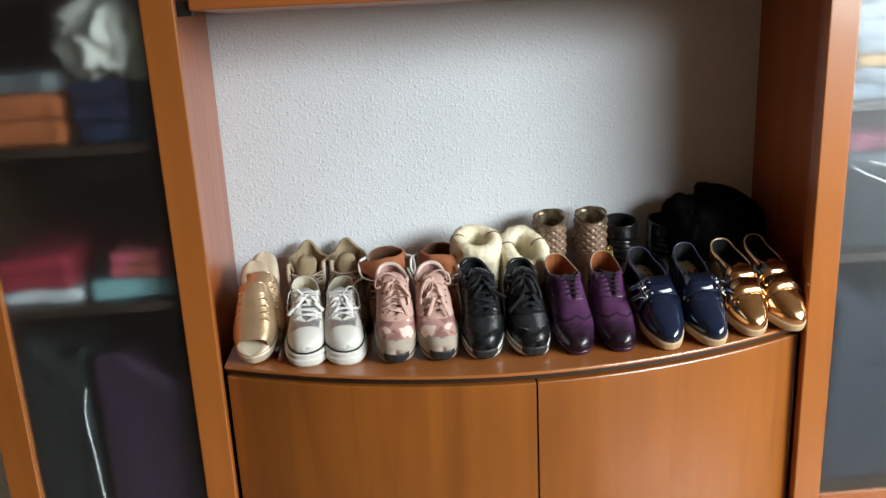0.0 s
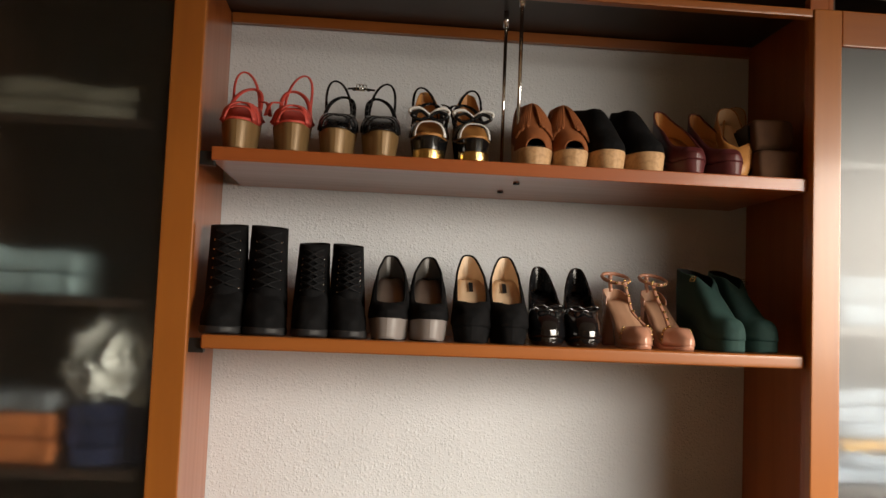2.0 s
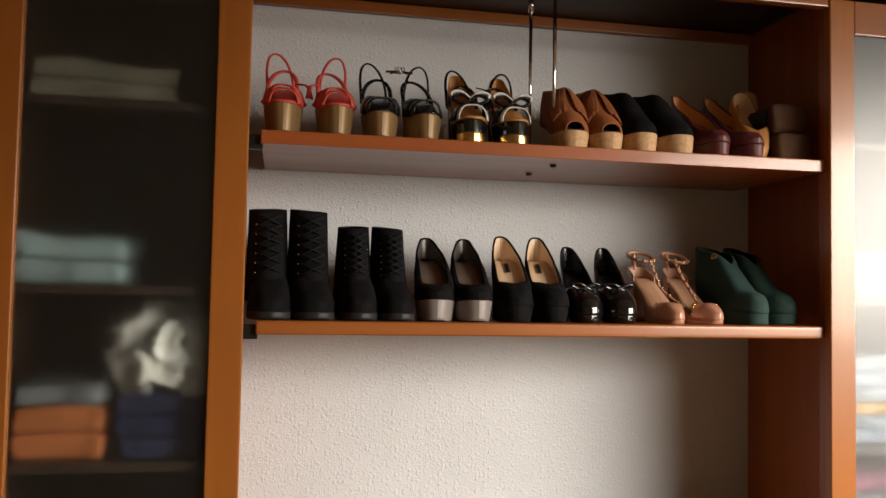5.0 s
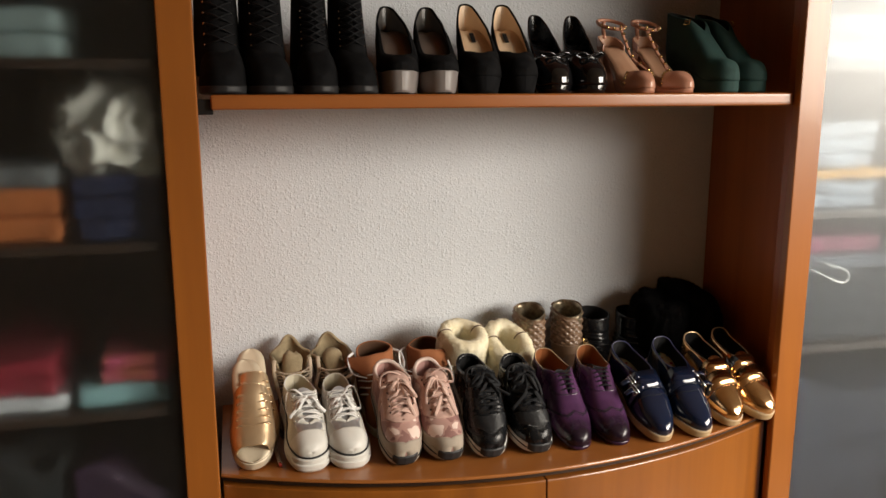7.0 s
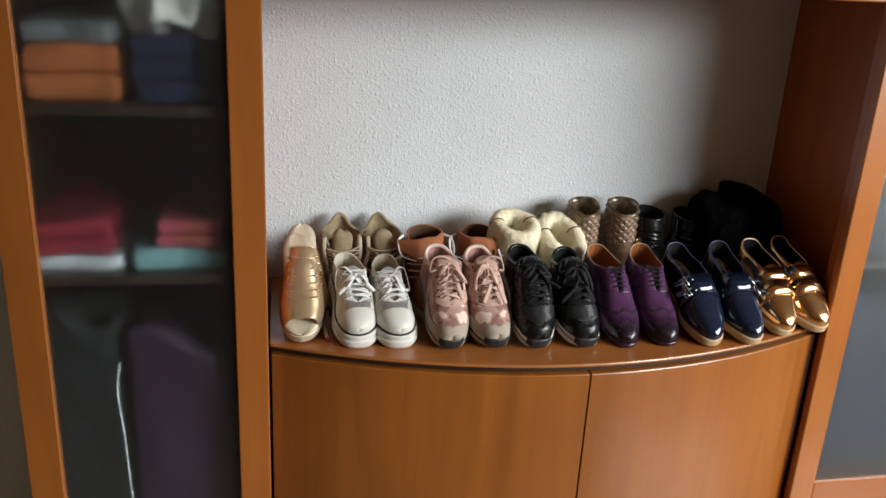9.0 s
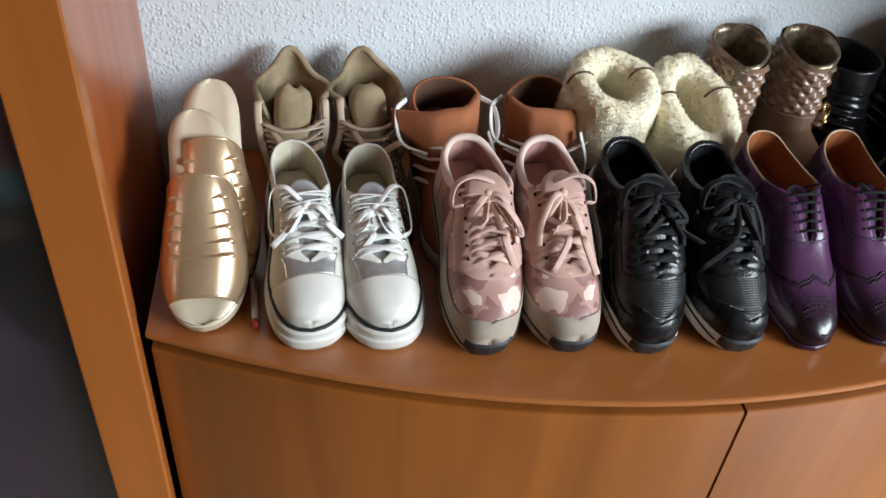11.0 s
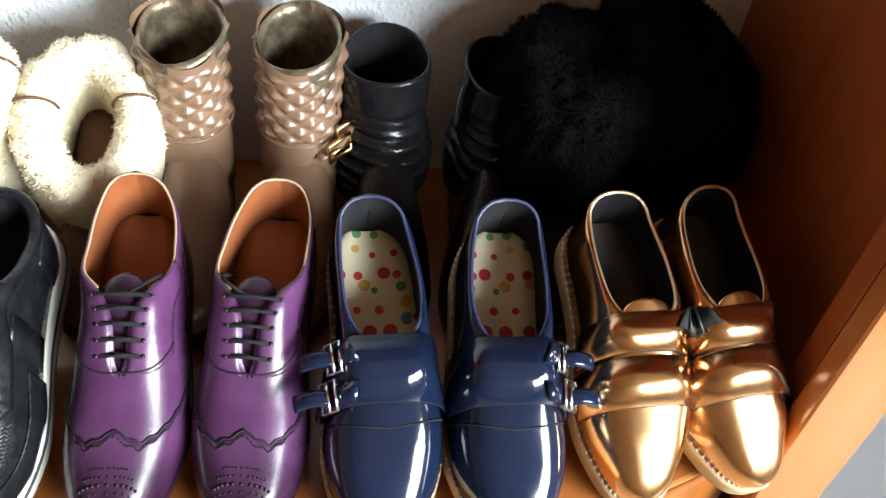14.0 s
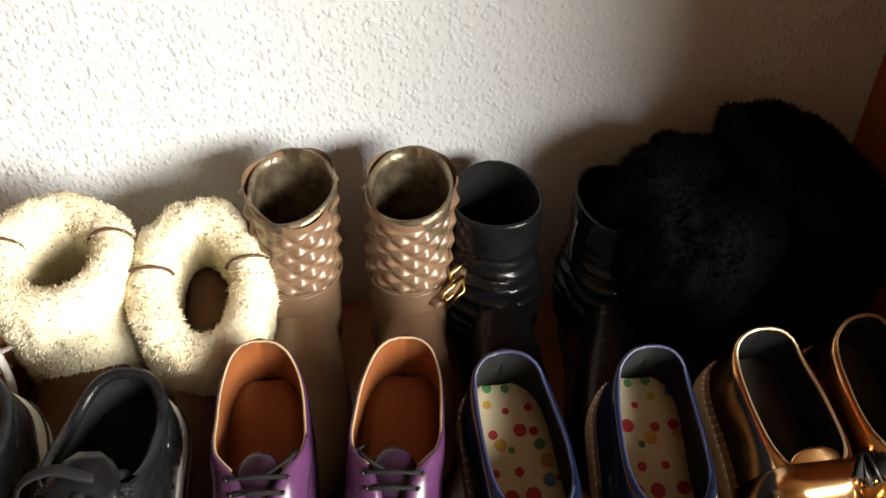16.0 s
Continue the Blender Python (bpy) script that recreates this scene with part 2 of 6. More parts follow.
def glass_door(sx):
    """A tall door: honey frame round a frosted pane."""
    d = thing("cabinet_door", "tall honey wood cabinet door with frosted glass pane", "cabinet door", "glass cabinet doors")
    x0, x1 = sorted((sx * 0.62, sx * 1.085))
    for a, b in ((x0, x0 + STILE), (x1 - STILE, x1)):
        part("stile", box(a, b, 0.0, 0.022, 0.27, 2.211, 0.005, 3), HONEY_V, d, "", False)
    for a, b in ((0.27, 0.335), (2.135, 2.211)):
        part("rail", box(x0 + STILE + 0.0005, x1 - STILE - 0.0005, 0.001, 0.021, a, b, 0.003), HONEY_H, d, "", False)
    pane = part("pane", box(x0 + STILE - 0.006, x1 - STILE + 0.006, 0.009, 0.014, 0.33, 2.14), FROST, d, "frosted glass pane", False)
    pane.visible_shadow = False
    dr = thing("drawer_front", "honey veneered drawer front below the glass door", "drawer")
    part("panel", box(x0 + 0.001, x1 - 0.001, 0.0, 0.022, 0.06, 0.266, 0.004), HONEY_H, dr, "", False)


glass_door(-1)
glass_door(1)
part("plinth", box(-1.06, -0.665, 0.03, 0.05, 0.0, 0.058), DARK_WOOD, unit, "", False)
part("plinth", box(0.684, 1.06, 0.03, 0.05, 0.0, 0.058), DARK_WOOD, unit, "", False)
for sx in (-1, 1):
    x0, x1 = sorted((sx * 0.6835, sx * 1.0625))
    for z in (0.35, 0.9, 1.222, 1.55, 1.9):
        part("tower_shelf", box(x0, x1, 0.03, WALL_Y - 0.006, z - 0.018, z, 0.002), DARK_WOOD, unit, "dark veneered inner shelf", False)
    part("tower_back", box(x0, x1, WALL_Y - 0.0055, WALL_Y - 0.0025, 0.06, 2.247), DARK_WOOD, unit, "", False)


def niche_shelf(z, x0, x1, material, bevel):
    s = thing("shelf", "long wooden niche shelf holding a row of shoes", "shelf", "niche shelves")
    part("board", box(x0, x1, 0.018, WALL_Y - 0.012, z - 0.027, z, bevel, 3), material, s, "", False)
    for x in (x0 - 0.012, ):
        part("bracket", box(x - 0.022, x + 0.016, 0.03, 0.05, z - 0.036, z - 0.008, 0.002), STEEL_BLACK, s, "black shelf bracket", False)
    return s


niche_shelf(1.487, -0.598, 0.618, HONEY_H, 0.007)
niche_shelf(1.854, -0.598, 0.62, CHERRY_H, 0.003)
rods = []
for x, y in ((0.022, 0.11), (0.010, 0.25)):
    r = thing("hanging_rod", "slim chrome rod holding up the shelf", "rod", "hanging rods")
    part("rod", tube([(x, y, 1.8545), (x, y, 2.2505)], 0.0042, 10), CHROME, r)
    part("collar", tube([(x, y, 2.212), (x, y, 2.2502)], 0.0065, 10), CHROME, r)
    part("bolt", tube([(x, y, 1.8225), (x, y, 1.8266)], 0.007, 8), STEEL_BLACK, r)


# the bowed base cabinet
def bow(x, back=0.0):
    return 0.036 - 0.153 * (1 - (x / 0.635) ** 2) + back


def bowed(x0, x1, z0, z1, back, depth, n=24, round_edge=0.0):
    """A slab whose front follows the bow."""
    bm = bmesh.new()
    rows = []
    e = round_edge
    prof = [(depth, z0), (0, z0), (0, z1), (depth, z1)] if not e else \
        [(depth, z0), (e, z0), (e * 0.3, z0 + e * 0.3), (0, z0 + e), (0, z1 - e), (e * 0.3, z1 - e * 0.3), (e, z1), (depth, z1)]
    for i in range(n + 1):
        x = x0 + (x1 - x0) * i / n
        rows.append([bm.verts.new((x, bow(x, back) + d if d < depth else (WALL_Y - 0.004 if depth > 0.2 else bow(x, back) + depth), z)) for d, z in prof])
    k = len(prof)
    for a, b in zip(rows, rows[1:]):
        for j in range(k):
            bm.faces.new((a[j], a[(j + 1) % k], b[(j + 1) % k], b[j]))
    bm.faces.new(rows[0])
    bm.faces.new(rows[-1][::-1])
    return bm


base = thing("base_cabinet", "low bow-fronted base cabinet with two honey veneered doors", "cabinet")
part("top_board", bowed(-0.617, 0.612, 0.7425, 0.75, 0.0, 0.5, round_edge=0.003), TOP_H, base, "glossy orange veneered top board", False)
# recessed strip, coloured dark to draw the shadow gap below the board
part("shadow_strip", bowed(-0.6165, 0.6115, 0.7295, 0.7421, 0.014, 0.5), DARK_WOOD, base, "recessed strip coloured dark as the shadow gap under the top board", False)
part("body", bowed(-0.615, 0.615, 0.06, 0.729, 0.05, 0.5), DARK_WOOD, base, "", False)
part("door", bowed(-0.614, 0.0125, 0.065, 0.726, 0.003, 0.02, round_edge=0.003), DOOR_V, base, "bowed honey veneered door", False)
part("door", bowed(0.0165, 0.618, 0.065, 0.726, 0.003, 0.02, round_edge=0.003), DOOR_V, base, "bowed honey veneered door", False)
part("plinth", bowed(-0.60, 0.60, 0.0, 0.059, 0.06, 0.5), DARK_WOOD, base, "", False)

# balcony door in the south wall
bd = tagged(new("door_1"), "white balcony door with a large glass pane", "balcony door", kind="structure")
WHITE = mat("white_lacquer", (0.8, 0.8, 0.78), 0.4, scale=4)
for a, b, c, d in ((DOOR_X0, DOOR_X0 + 0.08, 0.0, DOOR_Z1), (DOOR_X1 - 0.08, DOOR_X1, 0.0, DOOR_Z1),
                   (DOOR_X0 + 0.08, DOOR_X1 - 0.08, 0.0, 0.12), (DOOR_X0 + 0.08, DOOR_X1 - 0.08, DOOR_Z1 - 0.08, DOOR_Z1)):
    part("frame", box(a, b, REAR - 0.1, REAR - 0.04, c, d, 0.004), WHITE, bd, "", False)


# ---------------------------------------------------------------- shoes: shapes
ROUND = [(0, 0), (0.012, 0.30), (0.05, 0.60), (0.11, 0.80), (0.2, 0.95), (0.3, 1.0), (0.42, 0.93), (0.58, 0.78), (0.75, 0.72), (0.87, 0.69), (0.95, 0.52), (0.988, 0.28), (1, 0)]
WIDE_HEEL = [(0, 0), (0.012, 0.26), (0.05, 0.52), (0.11, 0.72), (0.2, 0.9), (0.3, 1.0), (0.42, 0.96), (0.58, 0.88), (0.75, 0.74), (0.87, 0.57), (0.95, 0.38), (0.988, 0.20), (1, 0)]
ALMOND = [(0, 0), (0.012, 0.26), (0.05, 0.50), (0.11, 0.68), (0.2, 0.88), (0.3, 0.99), (0.42, 0.93), (0.58, 0.78), (0.75, 0.74), (0.87, 0.72), (0.95, 0.56), (0.988, 0.31), (1, 0)]
POINT = [(0, 0), (0.012, 0.22), (0.05, 0.42), (0.11, 0.60), (0.2, 0.82), (0.3, 0.98), (0.42, 0.92), (0.58, 0.77), (0.75, 0.74), (0.87, 0.72), (0.95, 0.56), (0.988, 0.31), (1, 0)]
BROGUE_TOE = [(0, 0), (0.012, 0.33), (0.05, 0.56), (0.11, 0.72), (0.2, 0.89), (0.3, 1.0), (0.42, 0.95), (0.58, 0.83), (0.75, 0.78), (0.87, 0.73), (0.95, 0.57), (0.988, 0.32), (1, 0)]
RUNNER_TOE = [(0, 0), (0.010, 0.32), (0.04, 0.53), (0.10, 0.72), (0.2, 0.91), (0.3, 1.0), (0.42, 0.96), (0.58, 0.85), (0.75, 0.80), (0.87, 0.74), (0.95, 0.56), (0.988, 0.30), (1, 0)]


class Last:
    """The form of one shoe: toe at y = 0, heel at y = length, sole on z = 0."""

    def __init__(self, length, width, outline, top, under=None, height=None, gap=None, swing=0.006, square=0.62, lean=0.0, amp=0.0012, crease=0.0, seed=0):
        self.length, self.width, self.outline = length, width, outline
        self.top, self.under = top, under or [(0, 0.0), (1, 0.0)]
        self.height, self.gap = height, gap or [(0, 0.0), (1, 0.0)]
        self.swing, self.square, self.lean = swing, square, lean
        self.amp, self.crease, self.seed = amp, crease, Vector((seed * 3.7, seed * 1.3, 0))

    def mid(self, s):
        return self.swing * math.sin(math.pi * s) - self.swing * 0.4

    def half(self, s):
        return max(0.0, ease(self.outline, s)) * self.width / 2

    def point(self, s, side, v, out=0.0):
        """On the upper: side -1 or 1, v from the sole (0) to the top line (1)."""
        w, zb, h = self.half(s), ease(self.top, s), ease(self.height, s)
        g = min(max(0.0, ease(self.gap, s)), w * 0.94)
        a = v * math.pi / 2
        x = g + (w - g) * max(0.0, math.cos(a)) ** self.square
        z = h * math.sin(a) ** 0.9
        p = Vector((self.mid(s) + side * x, s * self.length + self.lean * z * s, zb + z))
        # soft dents of worn leather, and flex creases over the ball of the foot
        q = noise.noise(p * 34 + self.seed) * self.amp * math.sin(math.pi * min(1.0, s * 5) / 2)
        if self.crease and 0.22 < s < 0.44:
            q += self.crease * math.sin((s - 0.22) * 190 + side * v * 1.5) * math.sin((s - 0.22) / 0.22 * math.pi) * math.sin(a)
        p += Vector((side * math.cos(a) * q, 0, math.sin(a) * q))
        if out:
            p += Vector((side * math.cos(a) * out, -out * 0.25 * (1 - s), math.sin(a) * out))
        return p


def stations(n, s0=0.0, s1=1.0):
    return [s0 + (s1 - s0) * (1 - math.cos(math.pi * i / n)) / 2 for i in range(n + 1)]


def upper_mesh(k, s0=0.0, s1=1.0, n=30, nv=8, v0=0.0, v1=1.0, out=0.0):
    """The closed or open shell of the upper between two stations."""
    bm = bmesh.new()
    rows = []
    for s in stations(n, s0, s1):
        left = [bm.verts.new(k.point(s, -1, v0 + (v1 - v0) * j / nv, out)) for j in range(nv + 1)]
        right = [bm.verts.new(k.point(s, 1, v0 + (v1 - v0) * j / nv, out)) for j in range(nv + 1)]
        rows.append((left, right, ease(k.gap, s) < 0.0012 and v1 > 0.999))
    for (a, b, c), (d, e, f) in zip(rows, rows[1:]):
        for j in range(nv):
            bm.faces.new((a[j], a[j + 1], d[j + 1], d[j]))
            bm.faces.new((b[j + 1], b[j], e[j], e[j + 1]))
        if c and f:
            bm.faces.new((a[nv], b[nv], e[nv], d[nv]))
    bmesh.ops.remove_doubles(bm, verts=bm.verts, dist=0.0006)
    return bm


def panel(name, k, s0, s1, lo, hi, out, material, parent, label="", n=30, nv=8, thick=0.0016):
    """An overlay sewn on the upper, between two edge lines lo(s) and hi(s)."""
    bm = bmesh.new()
    rows = []
    for i in range(n + 1):
        s = s0 + (s1 - s0) * i / n
        a, b = min(1.0, max(0.0, lo(s))), min(1.0, max(0.0, hi(s)))
        both = [[bm.verts.new(k.point(s, sd, a + (b - a) * j / nv, out)) for j in range(nv + 1)] for sd in (-1, 1)]
        rows.append((both[0], both[1], b > 0.995 and ease(k.gap, s) < 0.0012))
    for (a, b, c), (d, e, f) in zip(rows, rows[1:]):
        for j in range(nv):
            bm.faces.new((a[j], a[j + 1], d[j + 1], d[j]))
            bm.faces.new((b[j + 1], b[j], e[j], e[j + 1]))
        if c and f:
            bm.faces.new((a[nv], b[nv], e[nv], d[nv]))
    bmesh.ops.remove_doubles(bm, verts=bm.verts, dist=0.0004)
    return shell(name, bm, material, material, parent, label, thick)


def lace_bars(k, s0, s1, rows, width, v=0.8, out=0.005, skew=0.012, seed=0, flat=0.28):
    """Flat laces drawn across the throat, alternately slanted."""
    rnd = random.Random(seed)
    bm = bmesh.new()
    for i in range(rows):
        s = s0 + (s1 - s0) * i / (rows - 1)
        for sg in (1, -1):
            d = skew * sg * rnd.uniform(0.6, 1.3)
            f = lambda sd, q, o: k.point(s + d * sd, sd, q, o)
            c = (f(-1, 1.0, out) + f(1, 1.0, out)) / 2 + Vector((0, -0.001, 0.0022 + 0.0012 * sg))
            tube(curve_points([f(-1, v - 0.04, 0.001), f(-1, (v + 1) / 2, out), c, f(1, (v + 1) / 2, out), f(1, v - 0.04, 0.001)], 4), width / 2 * rnd.uniform(0.85, 1.1), 6, bm, flat)
    return bm


def cord_on(k, stops, r, flat=0.3, bm=None, steps=6):
    """A loose lace through a few stops (station, side offset, height over the upper)."""
    pts = []
    for st, x, up in stops:
        p = k.point(st, 1 if x >= 0 else -1, 1.0, 0.0)
        pts.append(Vector((k.mid(st) + x, p.y, p.z + up)))
    return tube(curve_points(pts, steps), r, 6, bm, flat)


def fine(ob):
    """Tiny joined pieces that nobody could pick apart."""
    return tagged(ob, kind="stuff")


def shell(name, bm, outside, inside, parent, label="", thick=0.003):
    ob = part(name, bm, [outside, inside], parent, label)
    md = ob.modifiers.new("thickness", "SOLIDIFY")
    md.thickness, md.offset, md.material_offset, md.use_even_offset = thick, 0.0, 1, False
    return ob


def sole_mesh(k, z_low=None, z_high=None, grow=1.0, s0=0.0, s1=1.0, n=30, lip=0.0, extra=0.0, taper=1.0):
    """The sole between the ground line and the footbed; grow widens it into a welt."""
    bm = bmesh.new()
    rows = []
    for s in stations(n, s0, s1):
        w = k.half(s) * grow + (extra if 0.001 < s < 0.999 else extra * 0.2)
        a = ease(z_low or k.under, s)
        b = ease(z_high or k.top, s) + lip
        y = (s - 0.5) * k.length * (1 + (grow - 1) * 0.5) + k.length / 2 + (s - 0.5) * 2 * extra
        c = min(0.003, (b - a) * 0.25)
        m = k.mid(s)
        rows.append([bm.verts.new((m + x * w, y, z)) for x, z in
                     ((-0.94 * taper, a), (-taper, a + c), (-1, b - c), (-0.97, b), (0.97, b), (1, b - c), (taper, a + c), (0.94 * taper, a))])
    for p, q in zip(rows, rows[1:]):
        for j in range(8):
            bm.faces.new((p[j], p[(j + 1) % 8], q[(j + 1) % 8], q[j]))
    bm.faces.new(rows[0])
    bm.faces.new(rows[-1][::-1])
    bmesh.ops.remove_doubles(bm, verts=bm.verts, dist=0.0004)
    return bm


def insole_mesh(k, s0=0.04, s1=0.985, up=0.004, grow=0.93, n=20, thick=0.003):
    bm = bmesh.new()
    rows = []
    for s in stations(n, s0, s1):
        w, z = k.half(s) * grow, ease(k.top, s) + up
        m = k.mid(s)
        cup = 0.003
        rows.append([bm.verts.new((m + x * w, s * k.length, z + dz)) for x, dz in ((-1, cup), (-0.5, 0.0005), (0, 0), (0.5, 0.0005), (1, cup), (1, -thick), (-1, -thick))])
    for p, q in zip(rows, rows[1:]):
        for j in range(7):
            bm.faces.new((p[j], p[(j + 1) % 7], q[(j + 1) % 7], q[j]))
    bm.faces.new(rows[0])
    bm.faces.new(rows[-1][::-1])
    return bm


def rim_tube(k, s0, r, out=0.0, n=22, v=1.0, s1=0.996):
    """A padded edge along the opening, from the throat round the heel."""
    ss = stations(n, s0, s1)
    pts = [k.point(s, -1, v, out) for s in ss] + [k.point(s, 1, v, out) for s in reversed(ss)]
    return tube(pts, r, 6)


def band(k, s, v_lo, v_hi, width, out=0.003, n=12, thick=0.0015, over=True, side_a=-1, side_b=1):
    """A strap over the upper at station s, from one side to the other."""
    path = []
    if over:
        vs = [v_lo + (1 - v_lo) * i / n for i in range(n + 1)]
        path = [(side_a, v) for v in vs] + [(side_b, v) for v in reversed(vs)][1:]
    else:
        path = [(side_a, v_lo + (v_hi - v_lo) * i / n) for i in range(n + 1)]
    bm = bmesh.new()
    rows = []
    ds = width / k.length / 2
    for sd, v in path:
        a, b = k.point(s - ds, sd, v, out), k.point(s + ds, sd, v, out)
        c, d = k.point(s + ds, sd, v, out - thick), k.point(s - ds, sd, v, out - thick)
        rows.append([bm.verts.new(p) for p in (a, b, c, d)])
    for p, q in zip(rows, rows[1:]):
        for j in range(4):
            bm.faces.new((p[j], p[(j + 1) % 4], q[(j + 1) % 4], q[j]))
    bm.faces.new(rows[0])
    bm.faces.new(rows[-1][::-1])
    return bm


def lacing(k, s0, s1, rows, r, v=0.82, bm=None, flat=0.45, out=0.004, cross=True):
    """Cords zigzagging over the throat."""
    bm = bm or bmesh.new()
    for i in range(rows):
        a = s0 + (s1 - s0) * i / max(1, rows - 1)
        b = a + (s1 - s0) / rows * (0.55 if cross else 0.0)
        for sd in ((-1, 1) if cross else (-1,)):
            p, q = k.point(a, sd, v, out * 0.3), k.point(b, -sd, v, out * 0.3)
            m = (p + q) / 2 + Vector((0, -out * 0.3, out * (1.0 if sd > 0 else 1.5)))
            e1, e2 = k.point(a, sd, min(1.0, v + 0.1), out), k.point(b, -sd, min(1.0, v + 0.1), out)
            tube(curve_points([p, e1, m, e2, q], 4), r, 6, bm, flat)
    return bm


def lace_bow(k, s, size, r, seed, flat=0.5, loops=2, drop=1.0):
    """Loose loops and ends of a tied lace, lying on the tongue."""
    rnd = random.Random(seed)
    bm = bmesh.new()
    c = k.point(s, 1, 1.0, 0.006)
    c.x = k.mid(s)
    for i in range(loops + 2):
        a = rnd.uniform(-0.5, 1.0) + (math.pi * 0.75 if i % 2 else 0.0)
        w, d = size * rnd.uniform(0.6, 1.2), size * rnd.uniform(0.4, 1.3) * drop
        e = Vector((math.cos(a) * w, -abs(math.sin(a)) * w * 0.4 - d * 0.5, rnd.uniform(-0.012, 0.004) - 0.25 * d))
        f = Vector((rnd.uniform(-0.3, 0.3) * w, -d * 0.5, 0.004))
        back = c if i < loops else c + e * 1.5 + Vector((0, -d * 0.3, -0.006))
        tube(curve_points([c, c + e * 0.55 + Vector((0, 0, 0.009)), c + e, c + e * 0.6 + f, back], 6), r, 6, bm, flat)
    knot = bmesh.ops.create_uvsphere(bm, u_segments=8, v_segments=6, radius=r * 1.5)["verts"]
    bmesh.ops.translate(bm, vec=c, verts=knot)
    return bm


def tongue_mesh(k, s0, s1, width, rise, lift=-0.003, n=18, back=0.0, cross=9):
    """The tongue under the laces, standing a little out of the throat."""
    bm = bmesh.new()
    rows = []
    for i in range(n + 1):
        t = i / n
        s = s0 + (s1 - s0) * t
        z = ease(k.top, s) + ease(k.height, s) + lift + rise * t * t
        w = width / 2 * (0.85 + 0.1 * t) * (1 if t < 0.7 else math.sqrt(max(0.06, 1 - ((t - 0.7) / 0.305) ** 2)))
        m = k.mid(s)
        y = s * k.length + back * t * t
        rows.append([bm.verts.new((m + x * w, y, z - 0.2 * w * x * x)) for x in [2 * j / (cross - 1) - 1 for j in range(cross)]])
    for p, q in zip(rows, rows[1:]):
        for j in range(cross - 1):
            bm.faces.new((p[j], p[j + 1], q[j + 1], q[j]))
    return bm


def eyelets(k, s0, s1, rows, v, r, out=0.0015):
    bm = bmesh.new()
    for i in range(rows):
        s = s0 + (s1 - s0) * i / max(1, rows - 1)
        for sd in (-1, 1):
            p, q = k.point(s, sd, v, out), k.point(s, sd, v, out + 0.001)
            tube([p - (q - p).normalized() * 0.001, q], r, 8, bm)
    return bm


def shaft_mesh(y, z0, z1, rx, ry, rx1, ry1, n=24, rows=14, wave=0.0, wrinkle=0.0, dip=0.0, lean=0.0, x0=0.0, seed=1):
    """A boot's leg: an open tube of ovals from z0 to z1."""
    rnd = random.Random(seed)
    ph = [rnd.uniform(0, 6.28) for _ in range(6)]
    bm = bmesh.new()
    rings = []
    for i in range(rows + 1):
        t = i / rows
        ring = []
        for j in range(n):
            a = 2 * math.pi * j / n
            f = 1 + wave * math.sin(3 * a + ph[0] + 2 * t) * t
            if wrinkle:
                f += wrinkle * math.sin(t * 46 + 1.5 * math.sin(a * 2 + ph[1]) + ph[2]) * (1 - abs(2 * t - 0.75))
            ex, ey = (rx + (rx1 - rx) * t) * f, (ry + (ry1 - ry) * t) * f
            z = z0 + (z1 - z0) * t + dip * t * math.sin(a + 0.3) * 0.5
            ring.append(bm.verts.new((x0 + ex * math.cos(a), y + lean * t + ey * math.sin(a), z)))
        rings.append(ring)
    for p, q in zip(rings, rings[1:]):
        for j in range(n):
            bm.faces.new((p[j], p[(j + 1) % n], q[(j + 1) % n], q[j]))
    return bm


def place_pair(shoe, poses):
    """The shoe itself takes the first pose, its mirrored fellow the other."""
    shoe.matrix_basis = poses[0]
    return [shoe] + [copy_thing(shoe, m @ Matrix.Diagonal((-1, 1, 1, 1))) for m in poses[1:]]


# ---------------------------------------------------------------- shoes: materials
WHITE_CANVAS = mat("white_canvas", (0.62, 0.60, 0.55), 0.8, second=(0.55, 0.53, 0.48), scale=40, bump=0.15, bump_scale=900)
WHITE_RUBBER = mat("white_rubber", (0.68, 0.67, 0.63), 0.45, second=(0.60, 0.58, 0.53), scale=25)
WHITE_LACE = mat("white_lace", (0.82, 0.81, 0.79), 0.7, scale=80, bump=0.2, bump_scale=1200)
CREAM_LINING = mat("cream_lining", (0.62, 0.57, 0.45), 0.75, second=(0.52, 0.47, 0.36), scale=30)
GREY_PRINT = mat("worn_grey_print", (0.20, 0.19, 0.17), 0.8, second=(0.36, 0.33, 0.27), scale=300, mix=(0.45, 0.6))
SILVER_CLOTH = mat("silver_fabric", (0.55, 0.55, 0.56), 0.35, 0.7, second=(0.42, 0.42, 0.44), scale=80)
BLACK_RUBBER = mat("black_rubber", (0.018, 0.018, 0.02), 0.5, second=(0.03, 0.03, 0.03), scale=30, spec=0.3)
PINK_SUEDE = mat("pink_suede", (0.52, 0.33, 0.275), 0.85, second=(0.44, 0.27, 0.225), scale=50, bump=0.15, bump_scale=800, sheen=0.2)
PINK_LACE = mat("pink_lace", (0.66, 0.44, 0.37), 0.75, scale=80, bump=0.2, bump_scale=1200)
PINK_LINING = mat("pink_lining", (0.50, 0.27, 0.24), 0.8, scale=60)
PINK_PAD = mat("pale_pink_padding", (0.72, 0.55, 0.48), 0.8, scale=60, bump=0.1, bump_scale=700)
